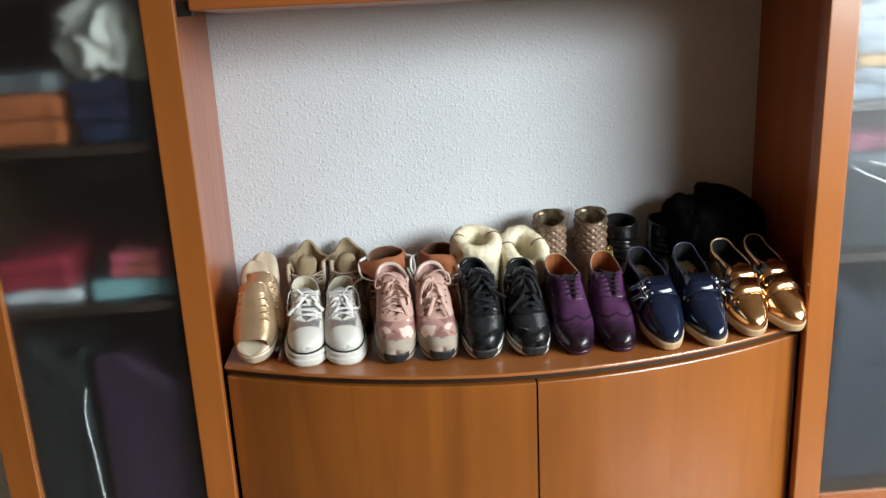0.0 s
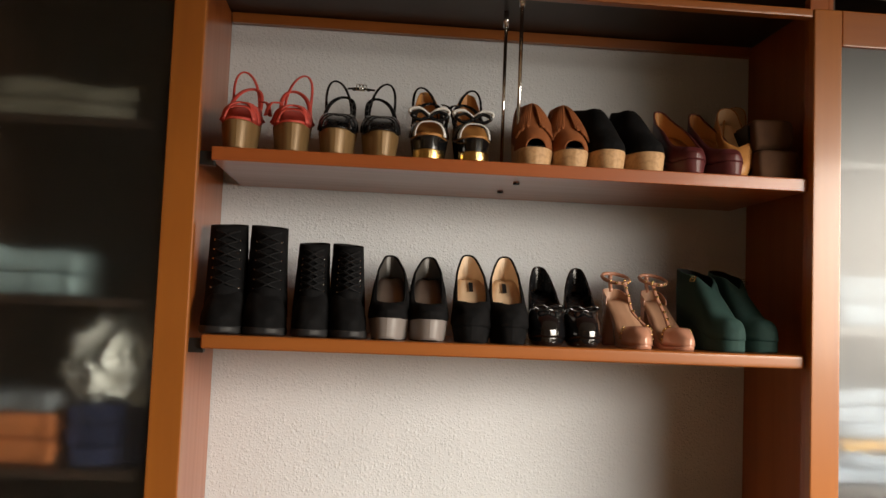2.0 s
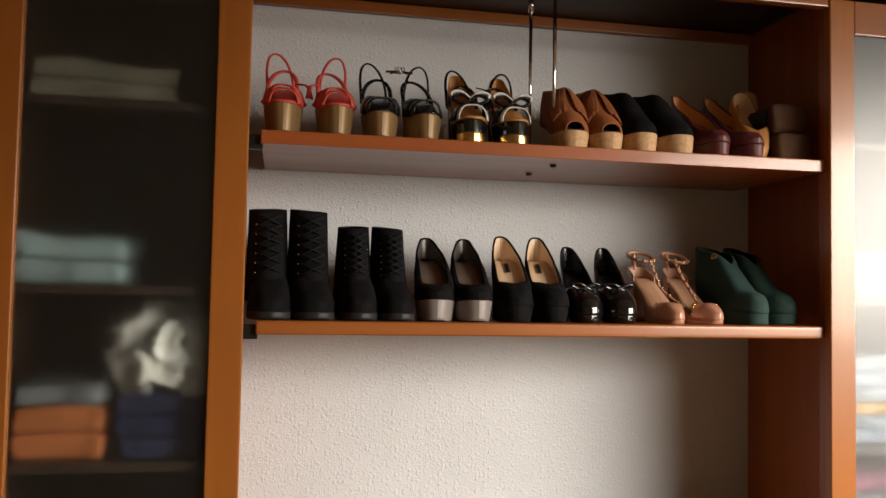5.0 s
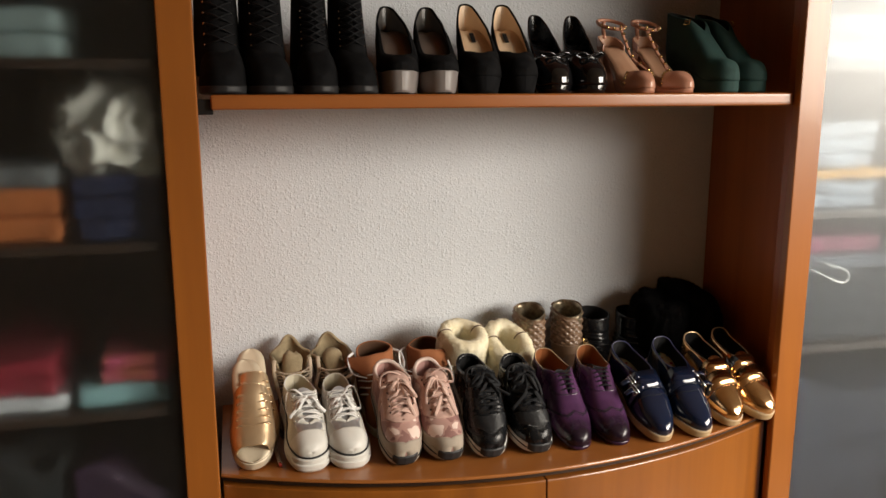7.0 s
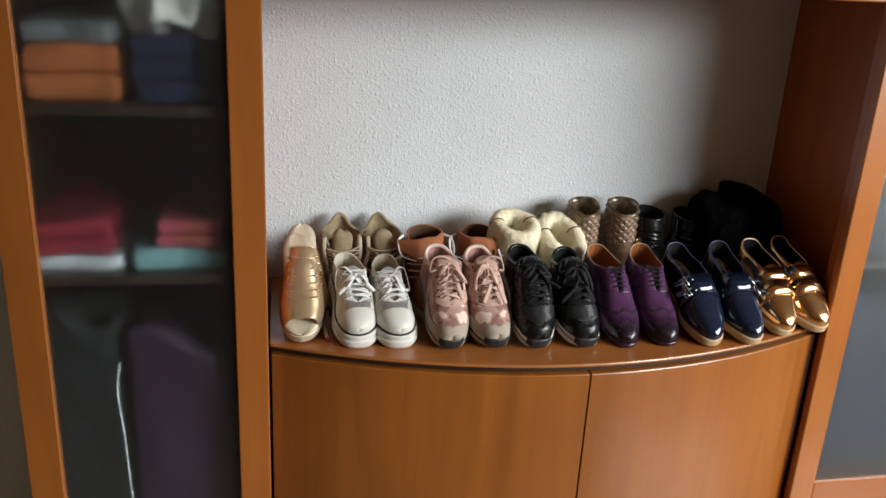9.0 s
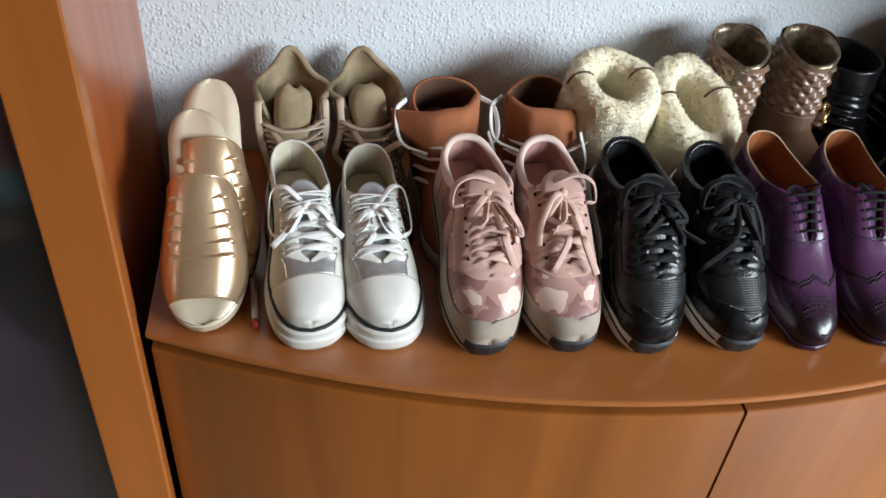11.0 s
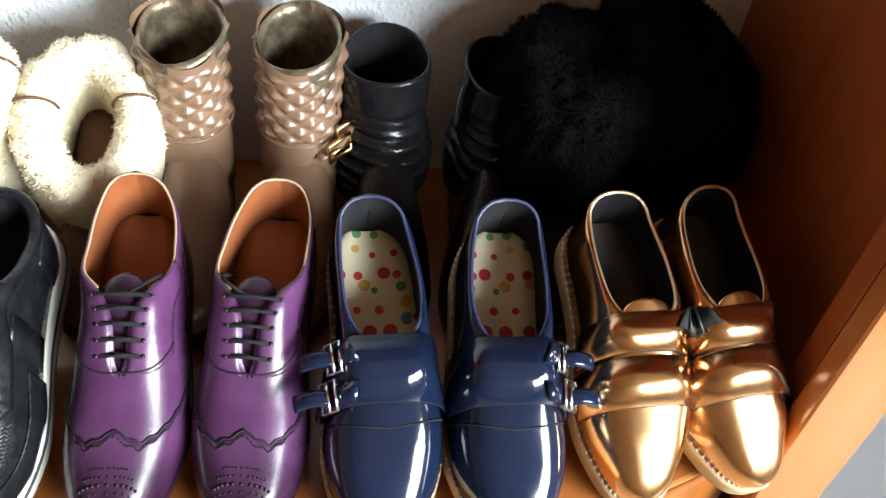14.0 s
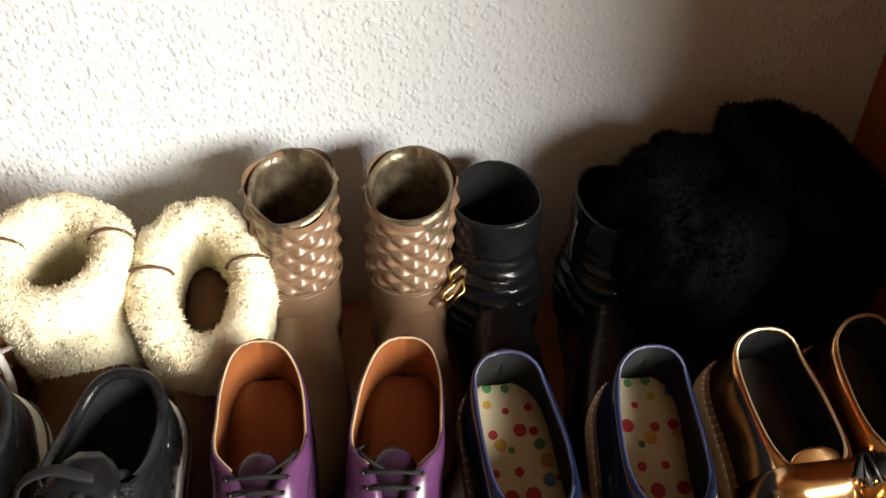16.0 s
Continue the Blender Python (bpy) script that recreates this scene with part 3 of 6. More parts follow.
def camouflage():
    """Printed leather with torn patches of three pinks."""
    m = mat("pink_camouflage", (0.27, 0.135, 0.12), 0.42, scale=30, detail=2.5, dist=0.5, bump=0.06, bump_scale=500)
    el = next(q for q in m.node_tree.nodes if q.type == "VALTORGB").color_ramp
    el.interpolation = "CONSTANT"
    el.elements[0].position, el.elements[1].position = 0.0, 0.46
    el.elements[1].color = (0.43, 0.25, 0.215, 1)
    el.elements.new(0.555).color = (0.74, 0.57, 0.50, 1)
    return m


CAMO = camouflage()
GREIGE = mat("greige_suede", (0.37, 0.31, 0.25), 0.8, second=(0.31, 0.255, 0.205), scale=40, sheen=0.1, bump=0.1, bump_scale=500)
BLACK_LEATHER = mat("black_leather", (0.006, 0.0065, 0.0075), 0.27, second=(0.011, 0.0115, 0.013), scale=60, bump=0.15, bump_scale=420, spec=0.3, rough_var=0.08)
BLACK_LACE = mat("black_lace", (0.007, 0.0075, 0.009), 0.75, second=(0.012, 0.0125, 0.014), scale=80, bump=0.2, bump_scale=1200, spec=0.25)
BLACK_GLOSS = mat("black_glossy_thread", (0.018, 0.019, 0.021), 0.3, scale=60, spec=0.6)
BLACK_CLOTH = mat("black_cloth", (0.009, 0.009, 0.010), 0.85, second=(0.015, 0.015, 0.016), scale=80, spec=0.2)
BLACK_SUEDE = mat("black_suede", (0.0045, 0.0045, 0.005), 0.88, second=(0.010, 0.010, 0.011), scale=30, spec=0.12, bump=0.15, bump_scale=500)
PURPLE = mat("purple_calf", (0.105, 0.036, 0.105), 0.27, second=(0.050, 0.016, 0.050), scale=16, spec=0.45, bump=0.05, bump_scale=400, rough_var=0.06)


def burnish(m, colour, y0, y1):
    """Hand-burnished toe: the leather stained darker towards its tip, with a cloudy edge."""
    n, l = m.node_tree.nodes, m.node_tree.links
    b = n["Principled BSDF"]
    base = b.inputs["Base Color"].links[0].from_socket
    co, sep, cloud, add, mr, mix = (n.new(k) for k in ("ShaderNodeTexCoord", "ShaderNodeSeparateXYZ", "ShaderNodeTexNoise", "ShaderNodeMath", "ShaderNodeMapRange", "ShaderNodeMix"))
    l.new(co.outputs["Object"], sep.inputs[0])
    cloud.inputs["Scale"].default_value = 45
    l.new(co.outputs["Object"], cloud.inputs["Vector"])
    add.operation, add.inputs[1].default_value = "MULTIPLY_ADD", 0.035
    l.new(cloud.outputs[0], add.inputs[0])
    l.new(sep.outputs[1], add.inputs[2])
    mr.inputs["From Min"].default_value, mr.inputs["From Max"].default_value = y1, y0
    l.new(add.outputs[0], mr.inputs["Value"])
    mix.data_type = "RGBA"
    l.new(mr.outputs[0], mix.inputs[0])
    l.new(base, mix.inputs[6])
    mix.inputs[7].default_value = (*colour, 1)
    l.new(mix.outputs[2], b.inputs["Base Color"])


burnish(PURPLE, (0.012, 0.005, 0.011), 0.035, 0.085)
PURPLE_DARK = mat("dark_plum_calf", (0.035, 0.012, 0.032), 0.25, second=(0.020, 0.008, 0.018), scale=14, spec=0.4)
PLUM_BLACK = mat("plum_black_thread", (0.006, 0.003, 0.006), 0.6, scale=60)
ORANGE_LINING = mat("tan_leather_lining", (0.28, 0.088, 0.03), 0.5, second=(0.22, 0.066, 0.022), scale=18)
NAVY_EDGE = mat("navy_binding", (0.030, 0.034, 0.085), 0.4, scale=40)
NAVY = mat("navy_patent", (0.006, 0.012, 0.033), 0.10, second=(0.004, 0.008, 0.021), scale=9, coat=0.2, spec=0.5, bump=0.03, bump_scale=60)
TAN_WELT = mat("tan_welt", (0.48, 0.33, 0.18), 0.6, second=(0.36, 0.23, 0.12), scale=50)
ROSE_GOLD = mat("bronze_gold_foil", (0.80, 0.49, 0.26), 0.19, 1.0, second=(0.64, 0.36, 0.17), scale=30, bump=0.10, bump_scale=70, rough_var=0.05)
PALE_GOLD = mat("pale_gold_foil", (0.80, 0.60, 0.40), 0.30, 0.8, second=(0.70, 0.50, 0.31), scale=24, bump=0.12, bump_scale=120, rough_var=0.06)
PALE_LINING = mat("pale_gold_lining", (0.70, 0.60, 0.46), 0.5, 0.2, second=(0.62, 0.52, 0.38), scale=20)
DARK_LINING = mat("dark_lining", (0.03, 0.022, 0.018), 0.6, second=(0.045, 0.035, 0.03), scale=20)
SILVER = mat("buckle_steel", (0.78, 0.78, 0.77), 0.2, 1.0, scale=50)
GOLD_METAL = mat("gold_metal", (0.75, 0.52, 0.22), 0.25, 1.0, scale=50)


def dotted():
    """Cream sock lining printed with round dots of several colours."""
    m = mat("dotted_lining", (0.74, 0.66, 0.47), 0.6, second=(0.70, 0.61, 0.42), scale=15)
    n, l = m.node_tree.nodes, m.node_tree.links
    b = n["Principled BSDF"]
    base = b.inputs["Base Color"].links[0].from_socket
    co = n.new("ShaderNodeTexCoord")
    mp = n.new("ShaderNodeMapping")
    mp.inputs["Scale"].default_value = (1, 1, 0)
    l.new(co.outputs["Object"], mp.inputs[0])
    vo = n.new("ShaderNodeTexVoronoi")
    vo.voronoi_dimensions = "2D"
    vo.inputs["Scale"].default_value, vo.inputs["Randomness"].default_value = 64, 0.8
    l.new(mp.outputs[0], vo.inputs["Vector"])
    sep = n.new("ShaderNodeSeparateColor")
    l.new(vo.outputs["Color"], sep.inputs[0])
    size = n.new("ShaderNodeMapRange")
    size.inputs[3].default_value, size.inputs[4].default_value = 0.14, 0.36
    l.new(sep.outputs[0], size.inputs[0])
    less = n.new("ShaderNodeMath")
    less.operation = "LESS_THAN"
    l.new(vo.outputs["Distance"], less.inputs[0])
    l.new(size.outputs[0], less.inputs[1])
    ramp = n.new("ShaderNodeValToRGB")
    ramp.color_ramp.interpolation = "CONSTANT"
    cols = ((0.0, (0.50, 0.03, 0.05)), (0.3, (0.08, 0.28, 0.10)), (0.55, (0.62, 0.36, 0.06)), (0.75, (0.10, 0.25, 0.45)), (0.88, (0.5, 0.03, 0.06)))
    el = ramp.color_ramp.elements
    el[0].position, el[0].color = cols[0][0], (*cols[0][1], 1)
    el[1].position, el[1].color = cols[1][0], (*cols[1][1], 1)
    for p, c in cols[2:]:
        e = el.new(p)
        e.color = (*c, 1)
    l.new(sep.outputs[1], ramp.inputs[0])
    mx = n.new("ShaderNodeMix")
    mx.data_type = "RGBA"
    l.new(less.outputs[0], mx.inputs[0])
    l.new(base, mx.inputs[6])
    l.new(ramp.outputs[0], mx.inputs[7])
    l.new(mx.outputs[2], b.inputs["Base Color"])
    return m


DOTS = dotted()
FRONT = "shoes in the front row on the base cabinet"
BASE_Z = 0.7505


def canted(x, y, tilt, turn, lift=0.0):
    """A pose on the base cabinet: toe at (x, y), the heel propped up on the shoes behind."""
    return pose(x, y, BASE_Z + lift, tilt, 0, turn)


# white canvas sneakers
def white_sneaker(seed):
    t = thing("canvas_sneaker", "white canvas sneaker with white rubber toe and laces", "sneaker", FRONT)
    k = Last(0.228, 0.082, ROUND, [(0, 0.030), (0.3, 0.027), (1, 0.028)], square=0.8, seed=seed,
             height=[(0, 0.012), (0.06, 0.024), (0.2, 0.036), (0.35, 0.050), (0.5, 0.062), (0.6, 0.064), (0.75, 0.052), (0.9, 0.046), (1, 0.052)],
             gap=[(0, 0), (0.26, 0), (0.29, 0.008), (0.45, 0.012), (0.58, 0.017), (0.66, 0.029), (0.8, 0.030), (0.93, 0.026), (1, 0.02)])
    shell("upper", upper_mesh(k), WHITE_CANVAS, CREAM_LINING, t, "white canvas upper")
    part("sole", sole_mesh(k, grow=1.07, extra=0.004), WHITE_RUBBER, t, "thick white rubber sole")
    part("foxing", sole_mesh(k, z_low=[(0, 0.004), (1, 0.004)], z_high=[(0, 0.019), (0.15, 0.016), (1, 0.015)], grow=1.085, extra=0.0055), WHITE_RUBBER, t, "raised rubber foxing")
    part("stripe", band_line(k, 1.06, 0.0315, 0.0021), BLACK_RUBBER, t, "thin black stripe round the sole")
    panel("toe_cap", k, 0.0, 0.20, lambda s: 0.0, lambda s: 1.0, 0.0016, WHITE_RUBBER, t, "white rubber toe cap", n=16)
    part("insole", insole_mesh(k), CREAM_LINING, t)
    lb = bmesh.new()
    for i in range(5):
        box(-0.019 + 0.008 * i, -0.013 + 0.008 * i, 0.168, 0.177, 0.0352, 0.0362, bm=lb)
    fine(part("label", lb, GREY_PRINT, t, "worn grey print on the insole"))
    panel("facing", k, 0.25, 0.64, lambda s: 0.96 - 0.42 * min(1.0, (s - 0.25) / 0.07), lambda s: 0.995, 0.0018, WHITE_CANVAS, t, "canvas lace facing")
    panel("patch", k, 0.195, 0.30, lambda s: 0.62, lambda s: 1.0, 0.0012, SILVER_CLOTH, t, "silvery patch above the toe cap", n=10)
    shell("tongue", tongue_mesh(k, 0.24, 0.66, 0.040, 0.012, -0.004), SILVER_CLOTH, WHITE_CANVAS, t, "silvery tongue", 0.002)
    part("laces", lace_bars(k, 0.31, 0.57, 6, 0.0075, v=0.80, seed=seed), WHITE_LACE, t, "flat white laces")
    fine(part("bow", lace_bow(k, 0.50, 0.024, 0.0036, seed, flat=0.2, loops=3, drop=1.3), WHITE_LACE, t, "tied white lace ends"))
    sd = 1 if seed % 2 else -1
    part("lace_loop", cord_on(k, [(0.52, 0.004 * sd, 0.006), (0.58, 0.020 * sd, 0.014), (0.60, 0.034 * sd, 0.004), (0.50, 0.040 * sd, -0.012), (0.42, 0.038 * sd, -0.010), (0.36, 0.026 * sd, 0.003)], 0.0034), WHITE_LACE, t, "loose lace loop")
    fine(part("eyelet_strip", eyelets(k, 0.31, 0.57, 6, 0.70, 0.0022, 0.0024), SILVER, t, "metal eyelets"))
    return t


def second(shoe, m):
    """The other foot of a pair is built mirrored."""
    shoe.matrix_basis = m @ Matrix.Diagonal((-1, 1, 1, 1))
    return shoe


def band_line(k, grow, z, r, s0=0.0, s1=1.0):
    ss = stations(30, s0, s1)
    f = lambda s, sd: (k.mid(s) + sd * k.half(s) * grow, (s - 0.5) * k.length * (1 + (grow - 1) * 0.6) + k.length / 2, z)
    pts = [f(s, -1) for s in reversed(ss)] + [f(s, 1) for s in ss[1:]]
    return tube(pts, r, 5)


white_sneaker(4).matrix_basis = canted(-0.440, 0.000, 13.5, 4.5)
second(white_sneaker(6), canted(-0.362, -0.007, 12.5, 3))


# running shoes
def runner(name, label, upper, facing, sole, tip, lining, pad, lace, guard, seed, length, knit=False):
    t = thing(name, label, "sneaker", FRONT)
    k = Last(length, 0.084, RUNNER_TOE, [(0, 0.024), (0.3, 0.020), (0.6, 0.026), (1, 0.032)], under=[(0, 0.010), (0.12, 0.0), (1, 0.0)], square=0.72, amp=0.0016, crease=0.0006, seed=seed,
             height=[(0, 0.014), (0.05, 0.027), (0.12, 0.036), (0.22, 0.044), (0.35, 0.058), (0.5, 0.074), (0.6, 0.078), (0.75, 0.058), (0.9, 0.046), (1, 0.052)],
             gap=[(0, 0), (0.29, 0), (0.32, 0.005), (0.45, 0.010), (0.58, 0.016), (0.66, 0.030), (0.8, 0.031), (0.93, 0.026), (1, 0.02)])
    shell("upper", upper_mesh(k, n=40, nv=10), upper, lining, t)
    part("sole", sole_mesh(k, grow=1.06, lip=0.003, extra=0.001), sole, t, "thick moulded sole")
    part("groove", band_line(k, 1.09, 0.0165, 0.0014, 0.06), tip, t, "dark groove round the sole")
    part("outsole", sole_mesh(k, z_low=[(0, 0.008), (0.12, -0.0004), (1, -0.0004)], z_high=[(0, 0.017), (0.12, 0.006), (1, 0.005)], grow=1.075), tip, t, "dark outsole")
    part("toe_lip", sole_mesh(k, z_low=[(0, 0.010), (1, 0.008)], z_high=[(0, 0.029), (1, 0.022)], grow=1.09, s1=0.05), tip, t, "rubber lip over the toe")
    panel("mudguard", k, 0.0, 0.46, lambda s: 0.0, lambda s: 1.0 if s < 0.06 else 0.26 + 0.74 * math.exp(-(s - 0.06) / 0.035), 0.0022, guard, t, "toe guard", n=44)
    if knit:
        bm = bmesh.new()
        for i in range(17):
            s = 0.075 + 0.0115 * i
            pts = []
            for j in range(37):
                u = j / 18 - 1
                w = 0.22 + 0.34 * min(1.0, i / 7)
                pts.append(k.point(s + (0.0042 if j % 2 else -0.0042) + 0.035 * u * u, -1 if u < 0 else 1, 1 - abs(u) * w, 0.0012))
            tube(pts, 0.0014, 5, bm)
        fine(part("knit_ribs", bm, BLACK_GLOSS, t, "glossy ribbed knit over the toe"))
    edge = lambda s: 1.0 - (0.52 * math.sqrt(max(0.0, min(1.0, (s - 0.235) / 0.10))) if s < 0.5 else 0.52 - 0.22 * (s - 0.5) / 0.16)
    panel("facing", k, 0.235, 0.66, edge, lambda s: 1.0 if s < 0.30 else 0.985, 0.0026, facing, t, "lace facing with a rounded end", n=44, thick=0.002)
    for side in (-1, 1):
        part("side_stay", band(k, 0.54, 0.05, 0.52, 0.024, out=0.0024, n=8, thick=0.002, over=False, side_a=side), facing, t, "side stay")
    panel("heel_counter", k, 0.78, 1.0, lambda s: 0.0, lambda s: 0.45 + 0.4 * (s - 0.78) / 0.22, 0.0016, facing, t, n=14)
    part("collar", rim_tube(k, 0.64, 0.0046, out=-0.001), pad, t, "padded collar")
    part("insole", insole_mesh(k, up=0.008), lining, t)
    shell("tongue", tongue_mesh(k, 0.28, 0.70, 0.050, 0.022, -0.004), facing, pad, t, "padded tongue", 0.006)
    part("laces", lace_bars(k, 0.33, 0.60, 6, 0.0080, v=0.86, seed=seed, out=0.005), lace, t, "flat laces")
    fine(part("bow", lace_bow(k, 0.58, 0.032, 0.0040, seed, loops=3, flat=0.2, drop=1.6), lace, t, "loose lace loops"))
    sd = -1 if seed % 2 else 1
    part("lace_loop", cord_on(k, [(0.66, -0.022 * sd, -0.002), (0.63, -0.006 * sd, 0.014), (0.64, 0.016 * sd, 0.022), (0.61, 0.034 * sd, 0.014), (0.55, 0.038 * sd, -0.002), (0.54, 0.026 * sd, 0.002)], 0.0044, 0.3), lace, t, "large lace loop")
    part("lace_end", cord_on(k, [(0.58, 0.0, 0.008), (0.54, -0.014 * sd, 0.013), (0.46, -0.026 * sd, 0.006), (0.38, -0.030 * sd, 0.000)], 0.0036, 0.35), lace, t, "hanging lace end")
    fine(part("eyelet_strip", eyelets(k, 0.33, 0.60, 6, 0.78, 0.0017, 0.0036), BLACK_CLOTH, t, "dark eyelets"))
    return t


for first, seed, m in ((True, 5, canted(-0.257, -0.031, 21.5, 1.5)), (False, 7, canted(-0.167, -0.034, 20.0, 2.5))):
    shoe = runner("running_shoe", "pink camouflage running shoe with pale laces", CAMO, PINK_SUEDE, GREIGE, BLACK_RUBBER, PINK_LINING, PINK_PAD, PINK_LACE, GREIGE, seed, 0.232)
    shoe.matrix_basis = m if first else m @ Matrix.Diagonal((-1, 1, 1, 1))
for first, seed, m in ((True, 9, canted(-0.077, -0.043, 22.5, 1)), (False, 12, canted(0.021, -0.048, 20.0, 0))):
    shoe = runner("running_shoe", "black running shoe with a white-sided sole", BLACK_LEATHER, BLACK_LEATHER, WHITE_RUBBER, BLACK_RUBBER, BLACK_CLOTH, BLACK_LEATHER, BLACK_LACE, BLACK_LEATHER, seed, 0.230, True)
    shoe.matrix_basis = m if first else m @ Matrix.Diagonal((-1, 1, 1, 1))


# purple brogues
def brogue(seed):
    t = thing("brogue_shoe", "polished purple leather brogue with a dark toe", "brogue", FRONT)
    k = Last(0.258, 0.083, BROGUE_TOE, [(0, 0.010), (0.3, 0.008), (0.6, 0.018), (1, 0.026)], under=[(0, 0.003), (0.1, 0), (0.6, 0.004), (0.7, 0), (1, 0)], square=0.72, amp=0.0010, crease=0.0004, seed=seed,
             height=[(0, 0.014), (0.06, 0.026), (0.2, 0.038), (0.35, 0.052), (0.5, 0.070), (0.58, 0.075), (0.75, 0.060), (0.9, 0.053), (1, 0.060)],
             gap=[(0, 0), (0.38, 0), (0.41, 0.003), (0.52, 0.006), (0.585, 0.014), (0.66, 0.029), (0.82, 0.030), (0.93, 0.026), (1, 0.02)])
    shell("upper", upper_mesh(k, n=40, nv=10), PURPLE, ORANGE_LINING, t, "purple calf upper")
    part("sole", sole_mesh(k, grow=1.05), PURPLE_DARK, t, "dark leather sole")
    wing = lambda u: 0.215 + 0.27 * abs(u) ** 2.0 + 0.040 * max(0.0, 1 - abs(u) * 4.2) ** 1.3 + 0.004 * math.cos(u * 40)
    bm = bmesh.new()
    rows = []
    for i in range(61):
        u = i / 30 - 1
        rows.append([bm.verts.new(k.point(max(0.002, wing(u) * q), -1 if u < 0 else 1, 1 - abs(u) * 0.96, 0.0011)) for q in (0, 0.08, 0.2, 0.35, 0.5, 0.65, 0.8, 0.92, 1)])
    for p, q in zip(rows, rows[1:]):
        for j in range(8):
            bm.faces.new((p[j], p[j + 1], q[j + 1], q[j]))
    shell("wing_cap", bm, PURPLE, PURPLE, t, "scalloped wing cap, burnished dark at the tip", 0.0012)
    panel("heel_counter", k, 0.80, 1.0, lambda s: 0.0, lambda s: 0.9, 0.0012, PURPLE_DARK, t, n=14)
    panel("facing", k, 0.385, 0.70, lambda s: 0.97 - 0.50 * math.sqrt(min(1.0, (s - 0.385) / 0.08)), lambda s: 0.985, 0.0014, PURPLE, t, "lace facing with a curved front", n=30)
    dots, seam = bmesh.new(), bmesh.new()
    line = [(i / 30 - 1) for i in range(61)]
    pts = [k.point(wing(u), -1 if u < 0 else 1, 1 - abs(u) * 0.92, 0.0019) for u in line]
    tube(pts, 0.0009, 5, seam)
    for u in [i / 44 - 1 for i in range(4, 85)]:
        c = k.point(wing(u) - 0.016, -1 if u < 0 else 1, 1 - abs(u) * 0.92, 0.0017)
        tube([c, c + Vector((0, -0.0003, 0.0007))], 0.0008, 5, dots)
    for i in range(11):
        for j in range(4):
            u = (i / 10 * 2 - 1) * (1 - j * 0.22)
            q = k.point(0.105 + 0.020 * j - 0.02 * u * u, -1 if u < 0 else 1, 1 - abs(u) * 0.40, 0.0017)
            tube([q, q + Vector((0, -0.0003, 0.0007))], 0.0008 + 0.0005 * (j == 1), 5, dots)
    front = [k.point(0.392 + 0.10 * u * u, -1 if u < 0 else 1, 0.97 - 0.50 * abs(u), 0.0025) for u in [i / 12 - 1 for i in range(25)]]
    tube(front, 0.0008, 5, seam)
    st = part("stitching", seam, PLUM_BLACK, t, "dark seams of wing and facing")
    fine(part("punching", dots, PLUM_BLACK, st, "punched brogue holes"))
    part("edge_line", rim_tube(k, 0.60, 0.0011), TAN_WELT, t, "pale cut edge")
    part("insole", insole_mesh(k, up=0.006), ORANGE_LINING, t, "tan leather insole")
    shell("tongue", tongue_mesh(k, 0.38, 0.655, 0.034, 0.004, -0.005), PURPLE_DARK, ORANGE_LINING, t, "", 0.002)
    part("laces", lace_bars(k, 0.43, 0.575, 5, 0.0025, v=0.92, seed=seed, out=0.003, skew=0.002, flat=0.9), BLACK_CLOTH, t, "thin dark laces")
    part("lace_end", cord_on(k, [(0.575, 0.004, 0.004), (0.60, 0.018, 0.010), (0.64, 0.024, 0.003), (0.70, 0.020, -0.020)], 0.0013, 1.0), BLACK_CLOTH, t, "lace end hanging into the shoe")
    fine(part("eyelet_strip", eyelets(k, 0.43, 0.575, 5, 0.87, 0.0014, 0.0024), STEEL_BLACK, t, "small eyelets"))
    return t


brogue(1).matrix_basis = canted(0.117, -0.053, 16.0, 1)
second(brogue(2), canted(0.203, -0.053, 16.0, -3.5))


# navy monk shoes, gold monk shoes
def buckle(bm, p, dx, dz, n, r=0.0012):
    """A small rectangular frame with its prong."""
    n = n.normalized()
    a = n.cross(Vector((0, 1, 0))).normalized()
    c = a.cross(n).normalized()
    q = [p + a * dx * i + c * dz * j + n * 0.002 for i, j in ((-1, -1), (1, -1), (1, 1), (-1, 1))]
    tube(q, r, 6, bm, closed=True)
    tube([p - c * dz + n * 0.003, p + c * dz + n * 0.003], r * 0.8, 6, bm)


